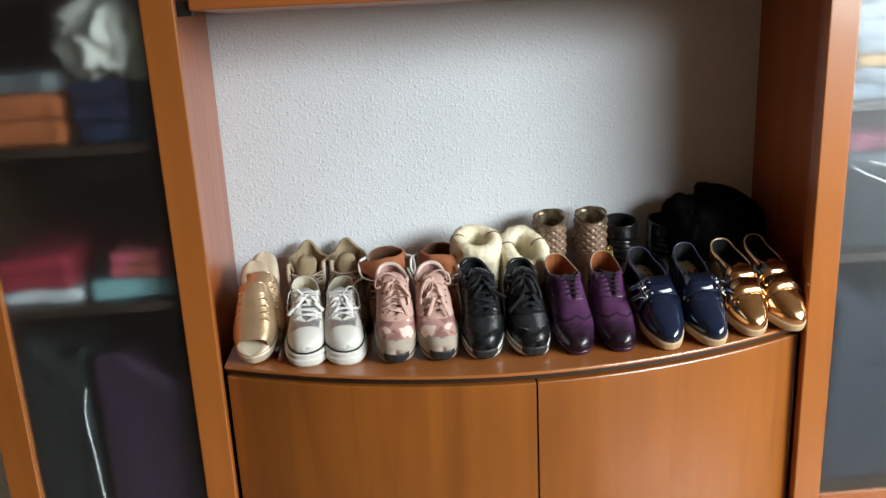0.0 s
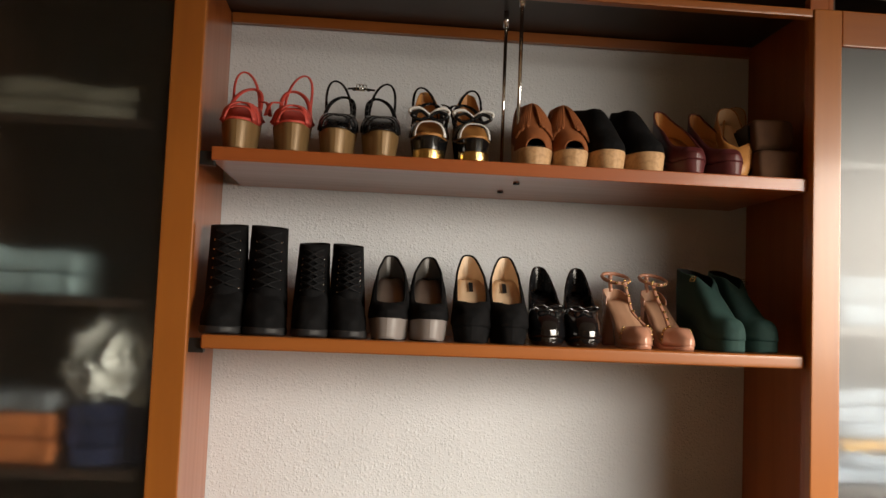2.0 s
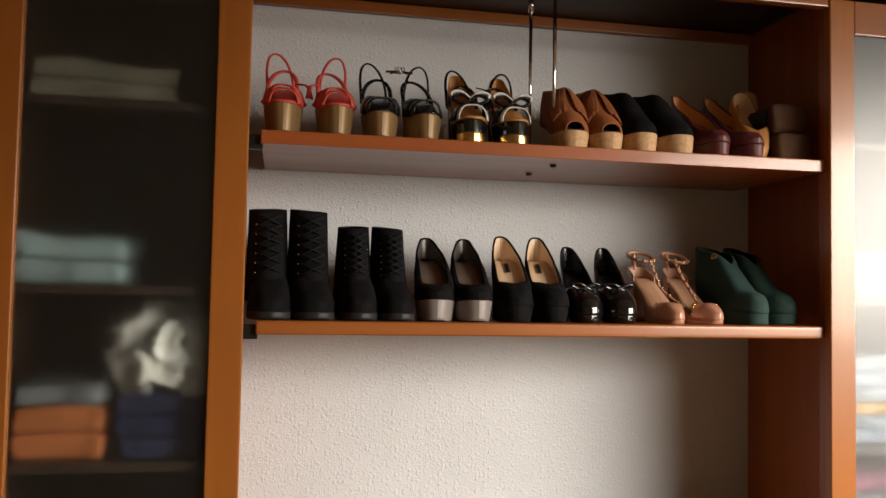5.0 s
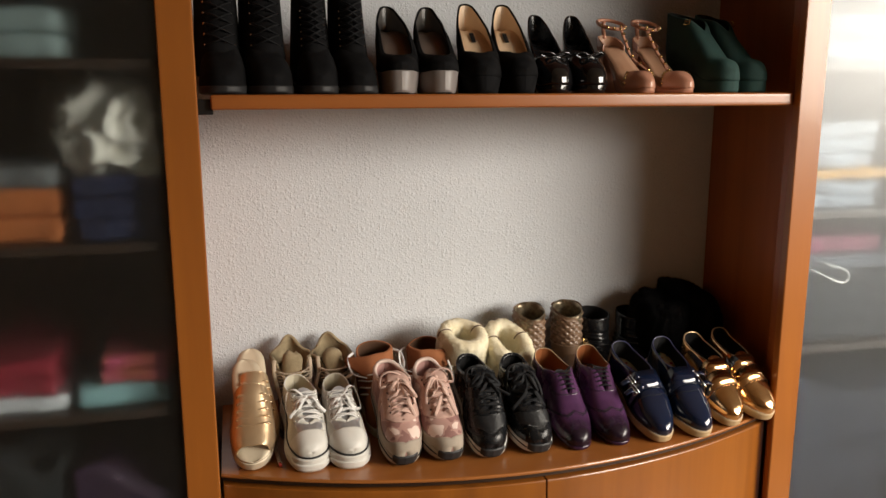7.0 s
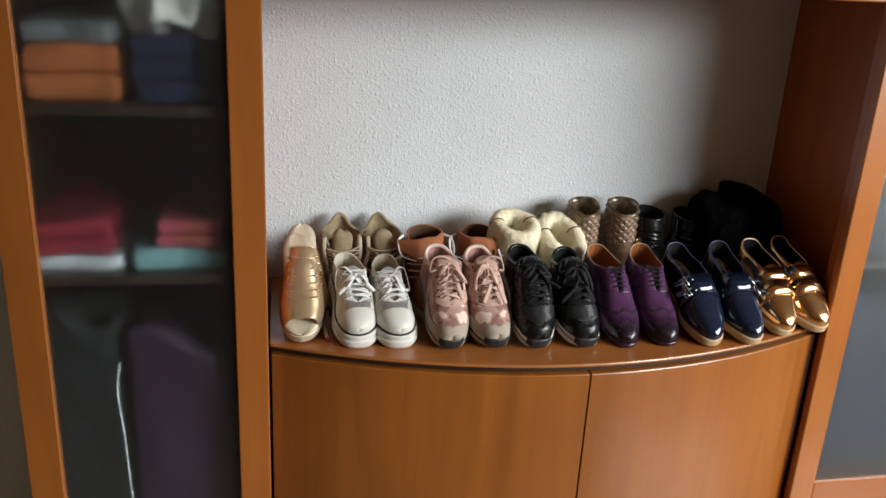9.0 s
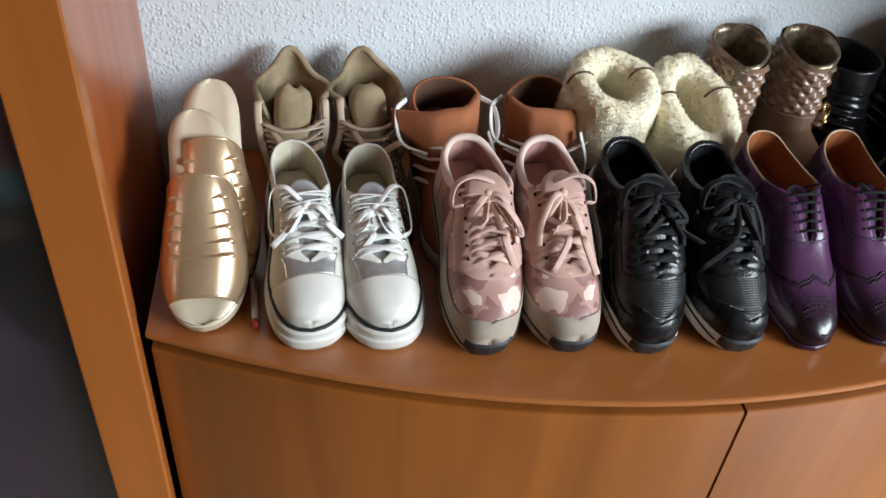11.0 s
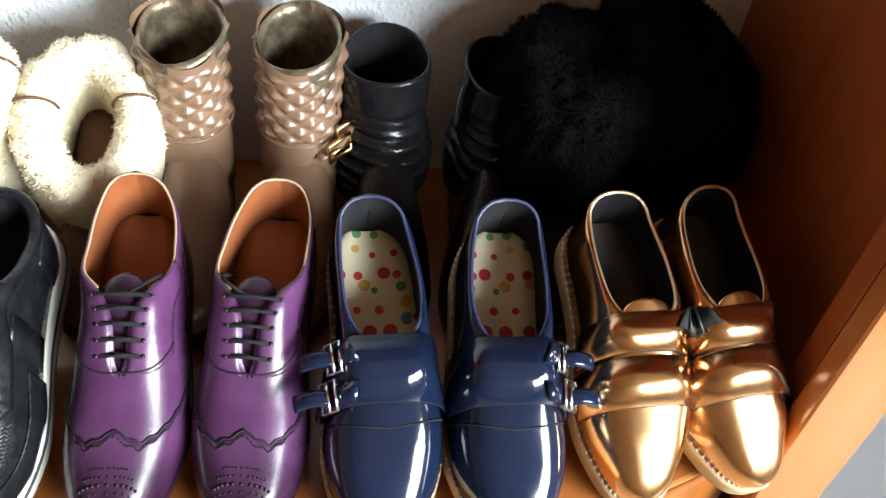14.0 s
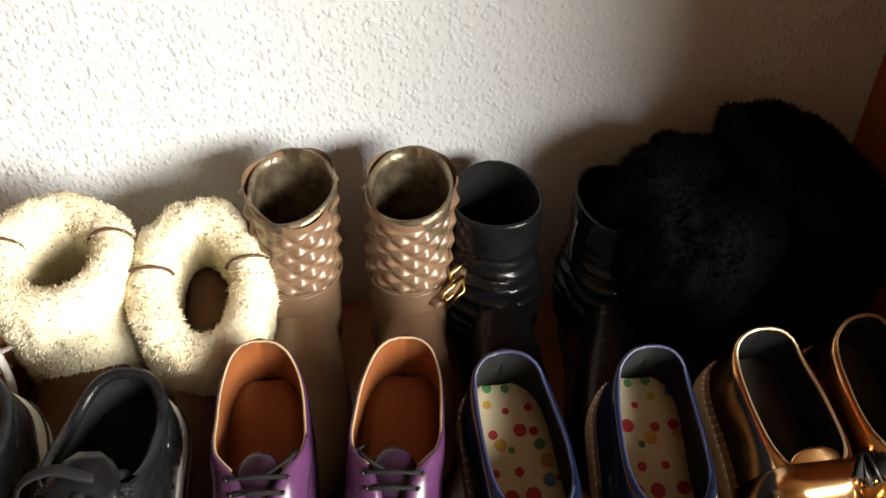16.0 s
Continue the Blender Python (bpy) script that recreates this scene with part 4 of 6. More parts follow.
def monk(label, upper, lining, sock, welt, length, straps, tabs, buckle_side, buckle_mat, edge, outline, strap_mat):
    t = thing("monk_shoe", label, "shoe", FRONT)
    k = Last(length, 0.086, outline, [(0, 0.020), (0.3, 0.018), (0.6, 0.020), (1, 0.026)], under=[(0, 0.004), (0.1, 0), (1, 0)], crease=0.0004,
             height=[(0, 0.014), (0.06, 0.026), (0.2, 0.040), (0.35, 0.054), (0.48, 0.064), (0.55, 0.066), (0.7, 0.060), (0.9, 0.054), (1, 0.062)],
             gap=[(0, 0), (0.50, 0), (0.53, 0.014), (0.6, 0.025), (0.7, 0.028), (0.82, 0.027), (0.93, 0.024), (1, 0.02)])
    shell("upper", upper_mesh(k), upper, lining, t)
    part("sole", sole_mesh(k, grow=1.03, extra=0.002), welt, t, "layered sole with stitched welt")
    bm = bmesh.new()
    ss = stations(44)
    for s in ss[1:-1]:
        for sd in (-1, 1):
            p = Vector((k.mid(s) + sd * (k.half(s) * 1.03 + 0.0012), s * k.length * 1.01 - 0.001, ease(k.top, s) + 0.0004))
            tube([p, p + Vector((sd * 0.0005, 0.002, 0.0004))], 0.0007, 4, bm)
    fine(part("stitching", bm, WHITE_LACE, t, "pale welt stitching"))
    part("edge_line", rim_tube(k, 0.55, 0.0014), edge, t, "bound edge of the opening")
    part("insole", insole_mesh(k, up=0.012, grow=0.95), sock, t)
    for s, w in straps:
        st = part("strap", band(k, s, 0.10, 1, w, out=0.0050, thick=0.003, n=20), upper, t, "buckled strap over the instep")
        ds = w / k.length / 2
        for e in (s - ds, s + ds):
            line = [k.point(e, -1, 0.12 + 0.88 * i / 10, 0.0040) for i in range(11)] + [k.point(e, 1, 1 - 0.88 * i / 10, 0.0040) for i in range(1, 11)]
            part("edge", tube(line, 0.0006, 5), BLACK_CLOTH, st)
    part("vamp_seam", tube([k.point(0.30 + 0.05 * abs(u), -1 if u < 0 else 1, 1 - abs(u) * 0.9, 0.0014) for u in [i / 12 - 1 for i in range(25)]], 0.0008, 5), BLACK_CLOTH, t)
    if len(straps) > 1:
        shell("tongue", tongue_mesh(k, 0.44, 0.60, 0.042, 0.008, -0.002), upper, lining, t, "short metallic tongue", 0.002)
    for s in tabs:
        part("buckle_strap", band(k, s, 0.10, 0.80, 0.013, out=0.0085, n=10, thick=0.002, over=False, side_a=buckle_side), strap_mat, t, "narrow buckle strap")
        e = k.point(s, buckle_side, 0.50, 0.009)
        side = (k.point(s, buckle_side, 0.50, 0.015) - e).normalized()
        bk = bmesh.new()
        buckle(bk, e, 0.0065, 0.0105, side, 0.0015)
        part("buckle", bk, buckle_mat, t, "small metal buckle")
        end = bmesh.new()
        q = [e + side * 0.001, e + side * 0.004 + Vector((buckle_side * 0.010, 0, -0.001)), e + side * 0.002 + Vector((buckle_side * 0.024, -0.002, -0.006))]
        tube(curve_points(q, 4), 0.0062, 6, end, 0.18)
        part("strap_end", end, strap_mat, t, "loose strap end")
    return t


navy = monk("navy patent monk shoe with dotted lining and tan sole", NAVY, BLACK_CLOTH, DOTS, TAN_WELT, 0.246, ((0.455, 0.044),), (0.40, 0.505), -1, SILVER, NAVY_EDGE, ALMOND, NAVY)
place_pair(navy, [canted(0.304, -0.062, 20, 4), canted(0.395, -0.062, 21, 1)])
gold = monk("bronze-gold metallic monk shoe with dark lining", ROSE_GOLD, BLACK_CLOTH, DARK_LINING, TAN_WELT, 0.230, ((0.345, 0.034), (0.495, 0.028)), (0.535,), 1, STEEL_BLACK, PALE_GOLD, ALMOND, BLACK_CLOTH)
place_pair(gold, [canted(0.498, -0.026, 22.5, 4), canted(0.588, -0.014, 23.5, 9)])


# ---------------------------------------------------------------- back row on the base cabinet
BACK = "shoes in the back row on the base cabinet"


def fur(points, length, seed, droop=0.3, width=0.0007, spread=0.5):
    """Short tufts from (place, normal) pairs, as one mesh."""
    rnd = random.Random(seed)
    bm = bmesh.new()
    for p, nrm in points:
        d = (nrm + Vector((rnd.uniform(-1, 1), rnd.uniform(-1, 1), rnd.uniform(-1, 1) - droop)) * spread).normalized()
        a = d.orthogonal().normalized() * width
        b = d.cross(a).normalized() * width
        t = bm.verts.new(p + d * length * rnd.uniform(0.6, 1.2))
        v = [bm.verts.new(p + q - d * 0.001) for q in (a, -a * 0.5 + b * 0.87, -a * 0.5 - b * 0.87)]
        for i in range(3):
            bm.faces.new((v[i], v[(i + 1) % 3], t))
    return bm


def scatter(bm, count, seed):
    """Places and normals spread over a mesh by area."""
    rnd = random.Random(seed)
    bm.normal_update()
    tris = []
    for f in bm.faces:
        v = [x.co.copy() for x in f.verts]
        for i in range(1, len(v) - 1):
            ar = (v[i] - v[0]).cross(v[i + 1] - v[0]).length / 2
            tris.append((ar, v[0], v[i], v[i + 1], f.normal.copy()))
    out = []
    for t in rnd.choices(tris, [q[0] for q in tris], k=count):
        a, b = rnd.random(), rnd.random()
        if a + b > 1:
            a, b = 1 - a, 1 - b
        out.append((t[1] + (t[2] - t[1]) * a + (t[3] - t[1]) * b, t[4]))
    return out


def collar_mesh(rx, ry, r, height, n=96, lump=0.1, seed=0, straight=False):
    """A thick padded oval cuff: outer wall, rounded rim and inner wall."""
    off = Vector((seed * 3.1, seed * 1.7, 0))
    bm = bmesh.new()
    prof = [(r * (0.95 if straight else 0.75), -height), (r * 1.02, -height * 0.75), (r * 1.06, -height * 0.5), (r * 1.06, -height * 0.25)]
    prof += [(r * math.cos(a), r * 0.95 * math.sin(a)) for a in [math.pi * i / 10 for i in range(11)]]
    prof += [(-r * 0.95, -height * 0.2), (-r * 0.9, -height * 0.45), (-r * 0.8, -height * 0.9)]
    rings = []
    for j in range(n):
        a = 2 * math.pi * j / n
        ring = []
        for d, z in prof:
            p = Vector(((rx + d) * math.cos(a), (ry + d) * math.sin(a), z))
            q = noise.noise(p * 30 + off) * lump * r + noise.noise(p * 90 + off) * lump * r * 0.55 + noise.noise(p * 230 + off) * lump * r * 0.3
            ring.append(bm.verts.new(p + Vector((math.cos(a) * q, math.sin(a) * q, q * 0.6))))
        rings.append(ring)
    for j in range(n):
        p, q = rings[j], rings[(j + 1) % n]
        for i in range(len(prof) - 1):
            bm.faces.new((p[i], p[i + 1], q[i + 1], q[i]))
    bmesh.ops.recalc_face_normals(bm, faces=bm.faces)
    return bm


def foot(t, length, width, outline, upper, sole, h_toe=0.05, h_ankle=0.09, thick=0.02, heel=0.025):
    """The closed lower part of a boot."""
    k = Last(length, width, outline, [(0, thick), (0.4, thick), (1, heel)], under=[(0, 0.004), (0.1, 0), (1, 0)],
             height=[(0, 0.016), (0.08, h_toe * 0.65), (0.25, h_toe), (0.5, h_ankle * 0.85), (0.7, h_ankle), (1, h_ankle)], gap=[(0, 0), (1, 0)])
    part("vamp", upper_mesh(k, n=24), upper, t)
    part("sole", sole_mesh(k, grow=1.04), sole, t)
    return k


TAUPE = mat("taupe_leather", (0.20, 0.118, 0.074), 0.36, second=(0.15, 0.086, 0.052), scale=25, bump=0.06, bump_scale=300, coat=0.15)
TAUPE_LINING = mat("bronze_lining", (0.12, 0.09, 0.06), 0.32, 0.6, second=(0.26, 0.21, 0.14), scale=70, mix=(0.4, 0.6), bump=0.6, bump_scale=90)
def snakeskin():
    """Printed snakeskin: pale scales with dark joints and cloudy dark bands."""
    m = mat("snake_print_leather", (0.46, 0.38, 0.28), 0.5, second=(0.15, 0.115, 0.085), scale=38, mix=(0.44, 0.62), coat=0.1)
    n, l = m.node_tree.nodes, m.node_tree.links
    b = n["Principled BSDF"]
    base = b.inputs["Base Color"].links[0].from_socket
    co, mp, vo, mr, mix, bp = (n.new(k) for k in ("ShaderNodeTexCoord", "ShaderNodeMapping", "ShaderNodeTexVoronoi", "ShaderNodeMapRange", "ShaderNodeMix", "ShaderNodeBump"))
    mp.inputs["Scale"].default_value = (1, 1, 1.6)
    l.new(co.outputs["Object"], mp.inputs[0])
    vo.inputs["Scale"].default_value, vo.inputs["Randomness"].default_value = 170, 0.5
    l.new(mp.outputs[0], vo.inputs["Vector"])
    mr.inputs["From Min"].default_value, mr.inputs["From Max"].default_value = 0.32, 0.62
    l.new(vo.outputs["Distance"], mr.inputs["Value"])
    mix.data_type = "RGBA"
    l.new(mr.outputs[0], mix.inputs[0])
    l.new(base, mix.inputs[6])
    mix.inputs[7].default_value = (0.06, 0.045, 0.035, 1)
    l.new(mix.outputs[2], b.inputs["Base Color"])
    bp.inputs["Strength"].default_value, bp.inputs["Distance"].default_value, bp.invert = 0.4, 0.001, True
    l.new(mr.outputs[0], bp.inputs["Height"])
    l.new(bp.outputs[0], b.inputs["Normal"])
    return m


SNAKE = snakeskin()
BEIGE_CLOTH = mat("beige_cloth", (0.33, 0.255, 0.155), 0.85, second=(0.22, 0.165, 0.095), scale=45, bump=0.25, bump_scale=600)
BEIGE_LACE = mat("beige_lace", (0.52, 0.41, 0.31), 0.8, scale=80, bump=0.2, bump_scale=900)
RUST = mat("rust_suede", (0.34, 0.115, 0.045), 0.9, second=(0.24, 0.075, 0.028), scale=22, bump=0.2, bump_scale=700, sheen=0.25)
CREAM_FUR = mat("cream_plush", (0.82, 0.75, 0.58), 0.95, second=(0.74, 0.64, 0.44), scale=34, sheen=0.3, bump=1.0, bump_scale=95, spec=0.05)
BLACK_FUR = mat("black_plush", (0.0045, 0.0045, 0.005), 0.95, second=(0.009, 0.0085, 0.0085), scale=30, bump=0.3, bump_scale=200, spec=0.06)
BROWN_SUEDE = mat("brown_suede", (0.10, 0.045, 0.022), 0.9, second=(0.07, 0.03, 0.015), scale=20, sheen=0.1)


# pale gold mules
def mule():
    t = thing("gold_mule", "pale gold open-toe mule with laced front", "mule", FRONT)
    k = Last(0.238, 0.088, ROUND, [(0, 0.024), (0.3, 0.022), (0.6, 0.034), (1, 0.05)], under=[(0, 0.003), (0.1, 0), (0.5, 0.0), (1, 0.0)],
             height=[(0, 0.02), (0.06, 0.030), (0.2, 0.042), (0.35, 0.054), (0.5, 0.066), (0.6, 0.068), (1, 0.06)], gap=[(0, 0), (0.5, 0), (1, 0.01)])
    shell("upper", upper_mesh(k, 0.10, 0.58, n=18), PALE_GOLD, PALE_LINING, t, "pale gold foil upper")
    part("sole", sole_mesh(k, grow=1.02), PALE_LINING, t, "thick cream sole")
    part("insole", insole_mesh(k, s0=0.0, s1=1.0, up=0.005, grow=1.0), PALE_LINING, t, "shiny cream insole")
    part("laces", lacing(k, 0.27, 0.50, 5, 0.0036, v=0.6, cross=False, out=0.004), PALE_GOLD, t, "gold lace bars")
    part("edge_line", rim_like(k, 0.58), PALE_GOLD, t)
    part("edge_line", rim_like(k, 0.10), PALE_GOLD, t)
    return t


def rim_like(k, s):
    pts = [k.point(s, -1, i / 10) for i in range(11)] + [k.point(s, 1, i / 10) for i in range(9, -1, -1)]
    return tube(pts, 0.002, 6)


place_pair(mule(), [canted(-0.553, 0.026, 33, 2), canted(-0.536, 0.098, 33, 5)])


# snake print ankle boots with undone laces
def snake_boot(seed):
    t = thing("ankle_boot", "snake print ankle boot with undone beige laces", "boot", BACK)
    foot(t, 0.25, 0.088, ROUND, SNAKE, BLACK_RUBBER, h_ankle=0.095)
    rnd = random.Random(seed)
    yc = 0.190
    # quarters and padded back, open in front
    bm = bmesh.new()
    rings = []
    n = 30
    for i in range(15):
        u = i / 14
        half = 0.35 + 0.55 * u ** 1.3
        ring = []
        for j in range(n + 1):
            w = j / n
            a = -math.pi / 2 + half + (2 * math.pi - 2 * half) * w
            back = max(0.0, math.sin(a))
            flare = 0.010 * u * u * (1 - back)
            q = 0.003 * math.sin(5 * a + seed + 3 * u) * u
            ring.append(bm.verts.new(((0.036 + flare + q) * math.cos(a), yc + (0.054 - 0.006 * u + q) * math.sin(a), 0.062 + (0.082 + 0.026 * back ** 5) * u - 0.008 * u * (1 - back))))
        rings.append(ring)
    for p, q in zip(rings, rings[1:]):
        for j in range(n):
            bm.faces.new((p[j], p[j + 1], q[j + 1], q[j]))
    rim = [v.co.copy() for v in rings[-1]]
    fronts = [[r[e].co.copy() for r in rings] for e in (0, -1)]
    shell("shaft", bm, SNAKE, BEIGE_CLOTH, t, "open snake print shaft with beige lining", 0.007)
    part("collar", tube(rim, 0.0046, 8), BEIGE_CLOTH, t, "padded beige collar")
    for e in fronts:
        part("binding", tube(e, 0.0032, 6, flat=0.7), BEIGE_CLOTH, t)
    tg = bmesh.new()
    rows = []
    for i in range(13):
        u = i / 12
        wid = (0.017 + 0.006 * u) * (1 if u < 0.8 else math.sqrt(max(0.1, 1 - ((u - 0.8) / 0.21) ** 2)))
        rows.append([tg.verts.new((x * wid + 0.004 * math.sin(3 * u + seed), 0.120 + 0.046 * u * u + 0.010 * x * x * u, 0.074 + 0.078 * u + 0.003 * math.sin(u * 6 + x * 2 + seed))) for x in (-1, -0.6, -0.2, 0.2, 0.6, 1)])
    for p, q in zip(rows, rows[1:]):
        for j in range(5):
            tg.faces.new((p[j], p[j + 1], q[j + 1], q[j]))
    shell("tongue", tg, BEIGE_CLOTH, BEIGE_CLOTH, t, "soft beige tongue leaning back", 0.006)
    lc = bmesh.new()
    for i in range(4):
        z = 0.072 + 0.014 * i
        y = 0.116 + 0.003 * i
        w = 0.022 + 0.004 * i
        for sg in (-1, 1):
            tube(curve_points([(-w - 0.004, y + 0.016, z - 0.005 * sg), (-w * 0.4, y - 0.002, z + 0.003), (w * 0.4, y - 0.003, z + 0.005), (w + 0.004, y + 0.016, z + 0.004 + 0.005 * sg)], 4), 0.0042, 6, lc, 0.3)
    part("laces", lc, BEIGE_LACE, t, "beige laces")
    for sd in (-1, 1):
        top = rim[0 if sd > 0 else -1]
        hang = [top + Vector((0, 0.010, -0.004)), top + Vector((sd * 0.004, -0.010, 0.004)), top + Vector((sd * rnd.uniform(0.002, 0.010), -0.022, -0.030)),
                top + Vector((sd * rnd.uniform(-0.004, 0.012), -0.030, -0.062)), top + Vector((sd * rnd.uniform(-0.022, 0.012), -0.050, -0.080))]
        part("lace_end", tube(curve_points(hang, 6), 0.0046, 6, flat=0.3), BEIGE_LACE, t, "hanging lace end")
    cross = [rim[-1] + Vector((0.002, -0.004, -0.02)), Vector((-0.012, 0.104, 0.105)), Vector((0.006, 0.098, 0.098)), Vector((0.034, 0.104, 0.110))]
    part("lace_loop", tube(curve_points(cross, 6), 0.0044, 6, flat=0.3), BEIGE_LACE, t, "loose lace across the front")
    return t


for sd, x, y, rz in ((4, -0.450, 0.124, 2), (8, -0.355, 0.126, 2)):
    snake_boot(sd).matrix_basis = pose(x, y, BASE_Z, 0, 0, rz)


# rust suede booties with a folded cuff
def cuff_boot(seed, side):
    t = thing("suede_bootie", "rust suede bootie with folded cuff and cream laces", "boot", BACK)
    foot(t, 0.24, 0.086, ROUND, RUST, CREAM_LINING)
    # dark brown inside: the shade in the opening is put into the colour
    shell("shaft", shaft_mesh(0.176, 0.06, 0.150, 0.036, 0.054, 0.041, 0.031, wave=0.06, dip=0.026, lean=-0.008, seed=seed), RUST, BROWN_SUEDE, t, "", 0.004)
    # front flap folded down, its outer corner drawn out to a point
    bm = bmesh.new()
    rows = []
    for i in range(25):
        u = i / 12 - 1
        w = max(0.0, side * u)
        x = 0.041 * u + side * 0.026 * w ** 2
        y = 0.128 + 0.060 * max(0.0, abs(u) - 0.35) ** 1.5
        top = 0.147 + 0.008 * side * -u + 0.003 * math.sin(3 * u + seed)
        low = 0.070 + 0.006 * u * u
        low += (top - 0.010 - low) * w ** 1.3
        ring = [(0.016, -0.012), (0.008, 0.001), (0.0, 0.004), (-0.006, 0.0)]
        ring = [bm.verts.new((x, y + a, top + b)) for a, b in ring]
        for q in (0.25, 0.5, 0.75, 1.0):
            ring.append(bm.verts.new((x * (1 + 0.03 * q), y - 0.007 - 0.006 * q + 0.002 * noise.noise(Vector((u * 2, q * 2, seed))), top + (low - top) * q)))
        rows.append(ring)
    for p, q in zip(rows, rows[1:]):
        for j in range(7):
            bm.faces.new((p[j], p[j + 1], q[j + 1], q[j]))
    shell("cuff", bm, RUST, RUST, t, "folded rust suede cuff", 0.0035)
    lc = bmesh.new()
    for i in range(4):
        z = 0.062 + 0.013 * i
        tube(curve_points([(-0.040, 0.125 + 0.01 * i, z), (-0.022, 0.098 + 0.007 * i, z + 0.008), (0.022, 0.098 + 0.007 * i, z + 0.010), (0.040, 0.125 + 0.01 * i, z + 0.003)], 4), 0.0044, 6, lc, 0.35)
    for sd in (-1, 1):
        tube(curve_points([(sd * 0.03, 0.11, 0.105), (sd * 0.060, 0.125, 0.115), (sd * 0.062, 0.155, 0.140), (sd * 0.046, 0.175, 0.146)], 6), 0.0034, 6, lc, 0.25)
    tube(curve_points([(0.045, 0.115, 0.13), (0.056, 0.105, 0.09), (0.05, 0.10, 0.04), (0.045, 0.095, 0.005)], 6), 0.0034, 6, lc, 0.25)
    part("laces", lc, WHITE_LACE, t, "cream laces")
    return t


for sd, side, x, y, rz in ((2, -1, -0.258, 0.100, 4), (7, 1, -0.156, 0.100, -3)):
    cuff_boot(sd, side).matrix_basis = pose(x, y, BASE_Z, 0, 0, rz)


# cream plush slipper boots
def plush_boot(material, label, seed, rx, ry, r, height, z, y, tip, count, seam, foot_mat, length=0.007, slope=0.0):
    t = thing("slipper_boot", label, "slipper boot", BACK)
    foot(t, 0.23, 0.088, ROUND, foot_mat, BLACK_RUBBER, h_ankle=0.085)
    bm = collar_mesh(rx, ry, r, height, seed=seed, lump=0.24, straight=seam)
    bmesh.ops.rotate(bm, verts=bm.verts, cent=(0, 0, 0), matrix=Matrix.Rotation(radians(tip), 3, "X"))
    for v in bm.verts:
        v.co.z -= slope * v.co.x
    bmesh.ops.translate(bm, verts=bm.verts, vec=(0, y, z))
    pts = scatter(bm, count, seed) if count else ()
    c = part("cuff", bm, material, t, "thick plush cuff")
    if count:
        tagged(part("fur", fur(pts, length, seed, width=0.0008, spread=0.7), material, c), kind="stuff")
    if seam:
        for sd in (-1, 1):
            sm = bmesh.new()
            pp = [Vector((sd * (rx + r * 1.08 * math.cos(a)), 0.012, r * 1.08 * math.sin(a))) for a in [math.pi * i / 8 for i in range(9)]]
            rot = Matrix.Rotation(radians(tip), 3, "X")
            tube([rot @ p + Vector((0, y, z)) for p in pp], 0.0014, 5, sm)
            part("seam", sm, BROWN_SUEDE, t, "brown seam across the cuff")
    return t


plush_boot(CREAM_FUR, "cream plush slipper boot with a fluffy cuff", 1, 0.042, 0.048, 0.0165, 0.115, 0.170, 0.130, 17, 9000, True, BROWN_SUEDE, 0.0036).matrix_basis = pose(-0.040, 0.126, BASE_Z, 0, 0, 7)
plush_boot(CREAM_FUR, "cream plush slipper boot with a fluffy cuff", 2, 0.040, 0.062, 0.0175, 0.125, 0.146, 0.122, 27, 9000, True, BROWN_SUEDE, 0.0036).matrix_basis = pose(0.074, 0.128, BASE_Z, 0, 0, 9)


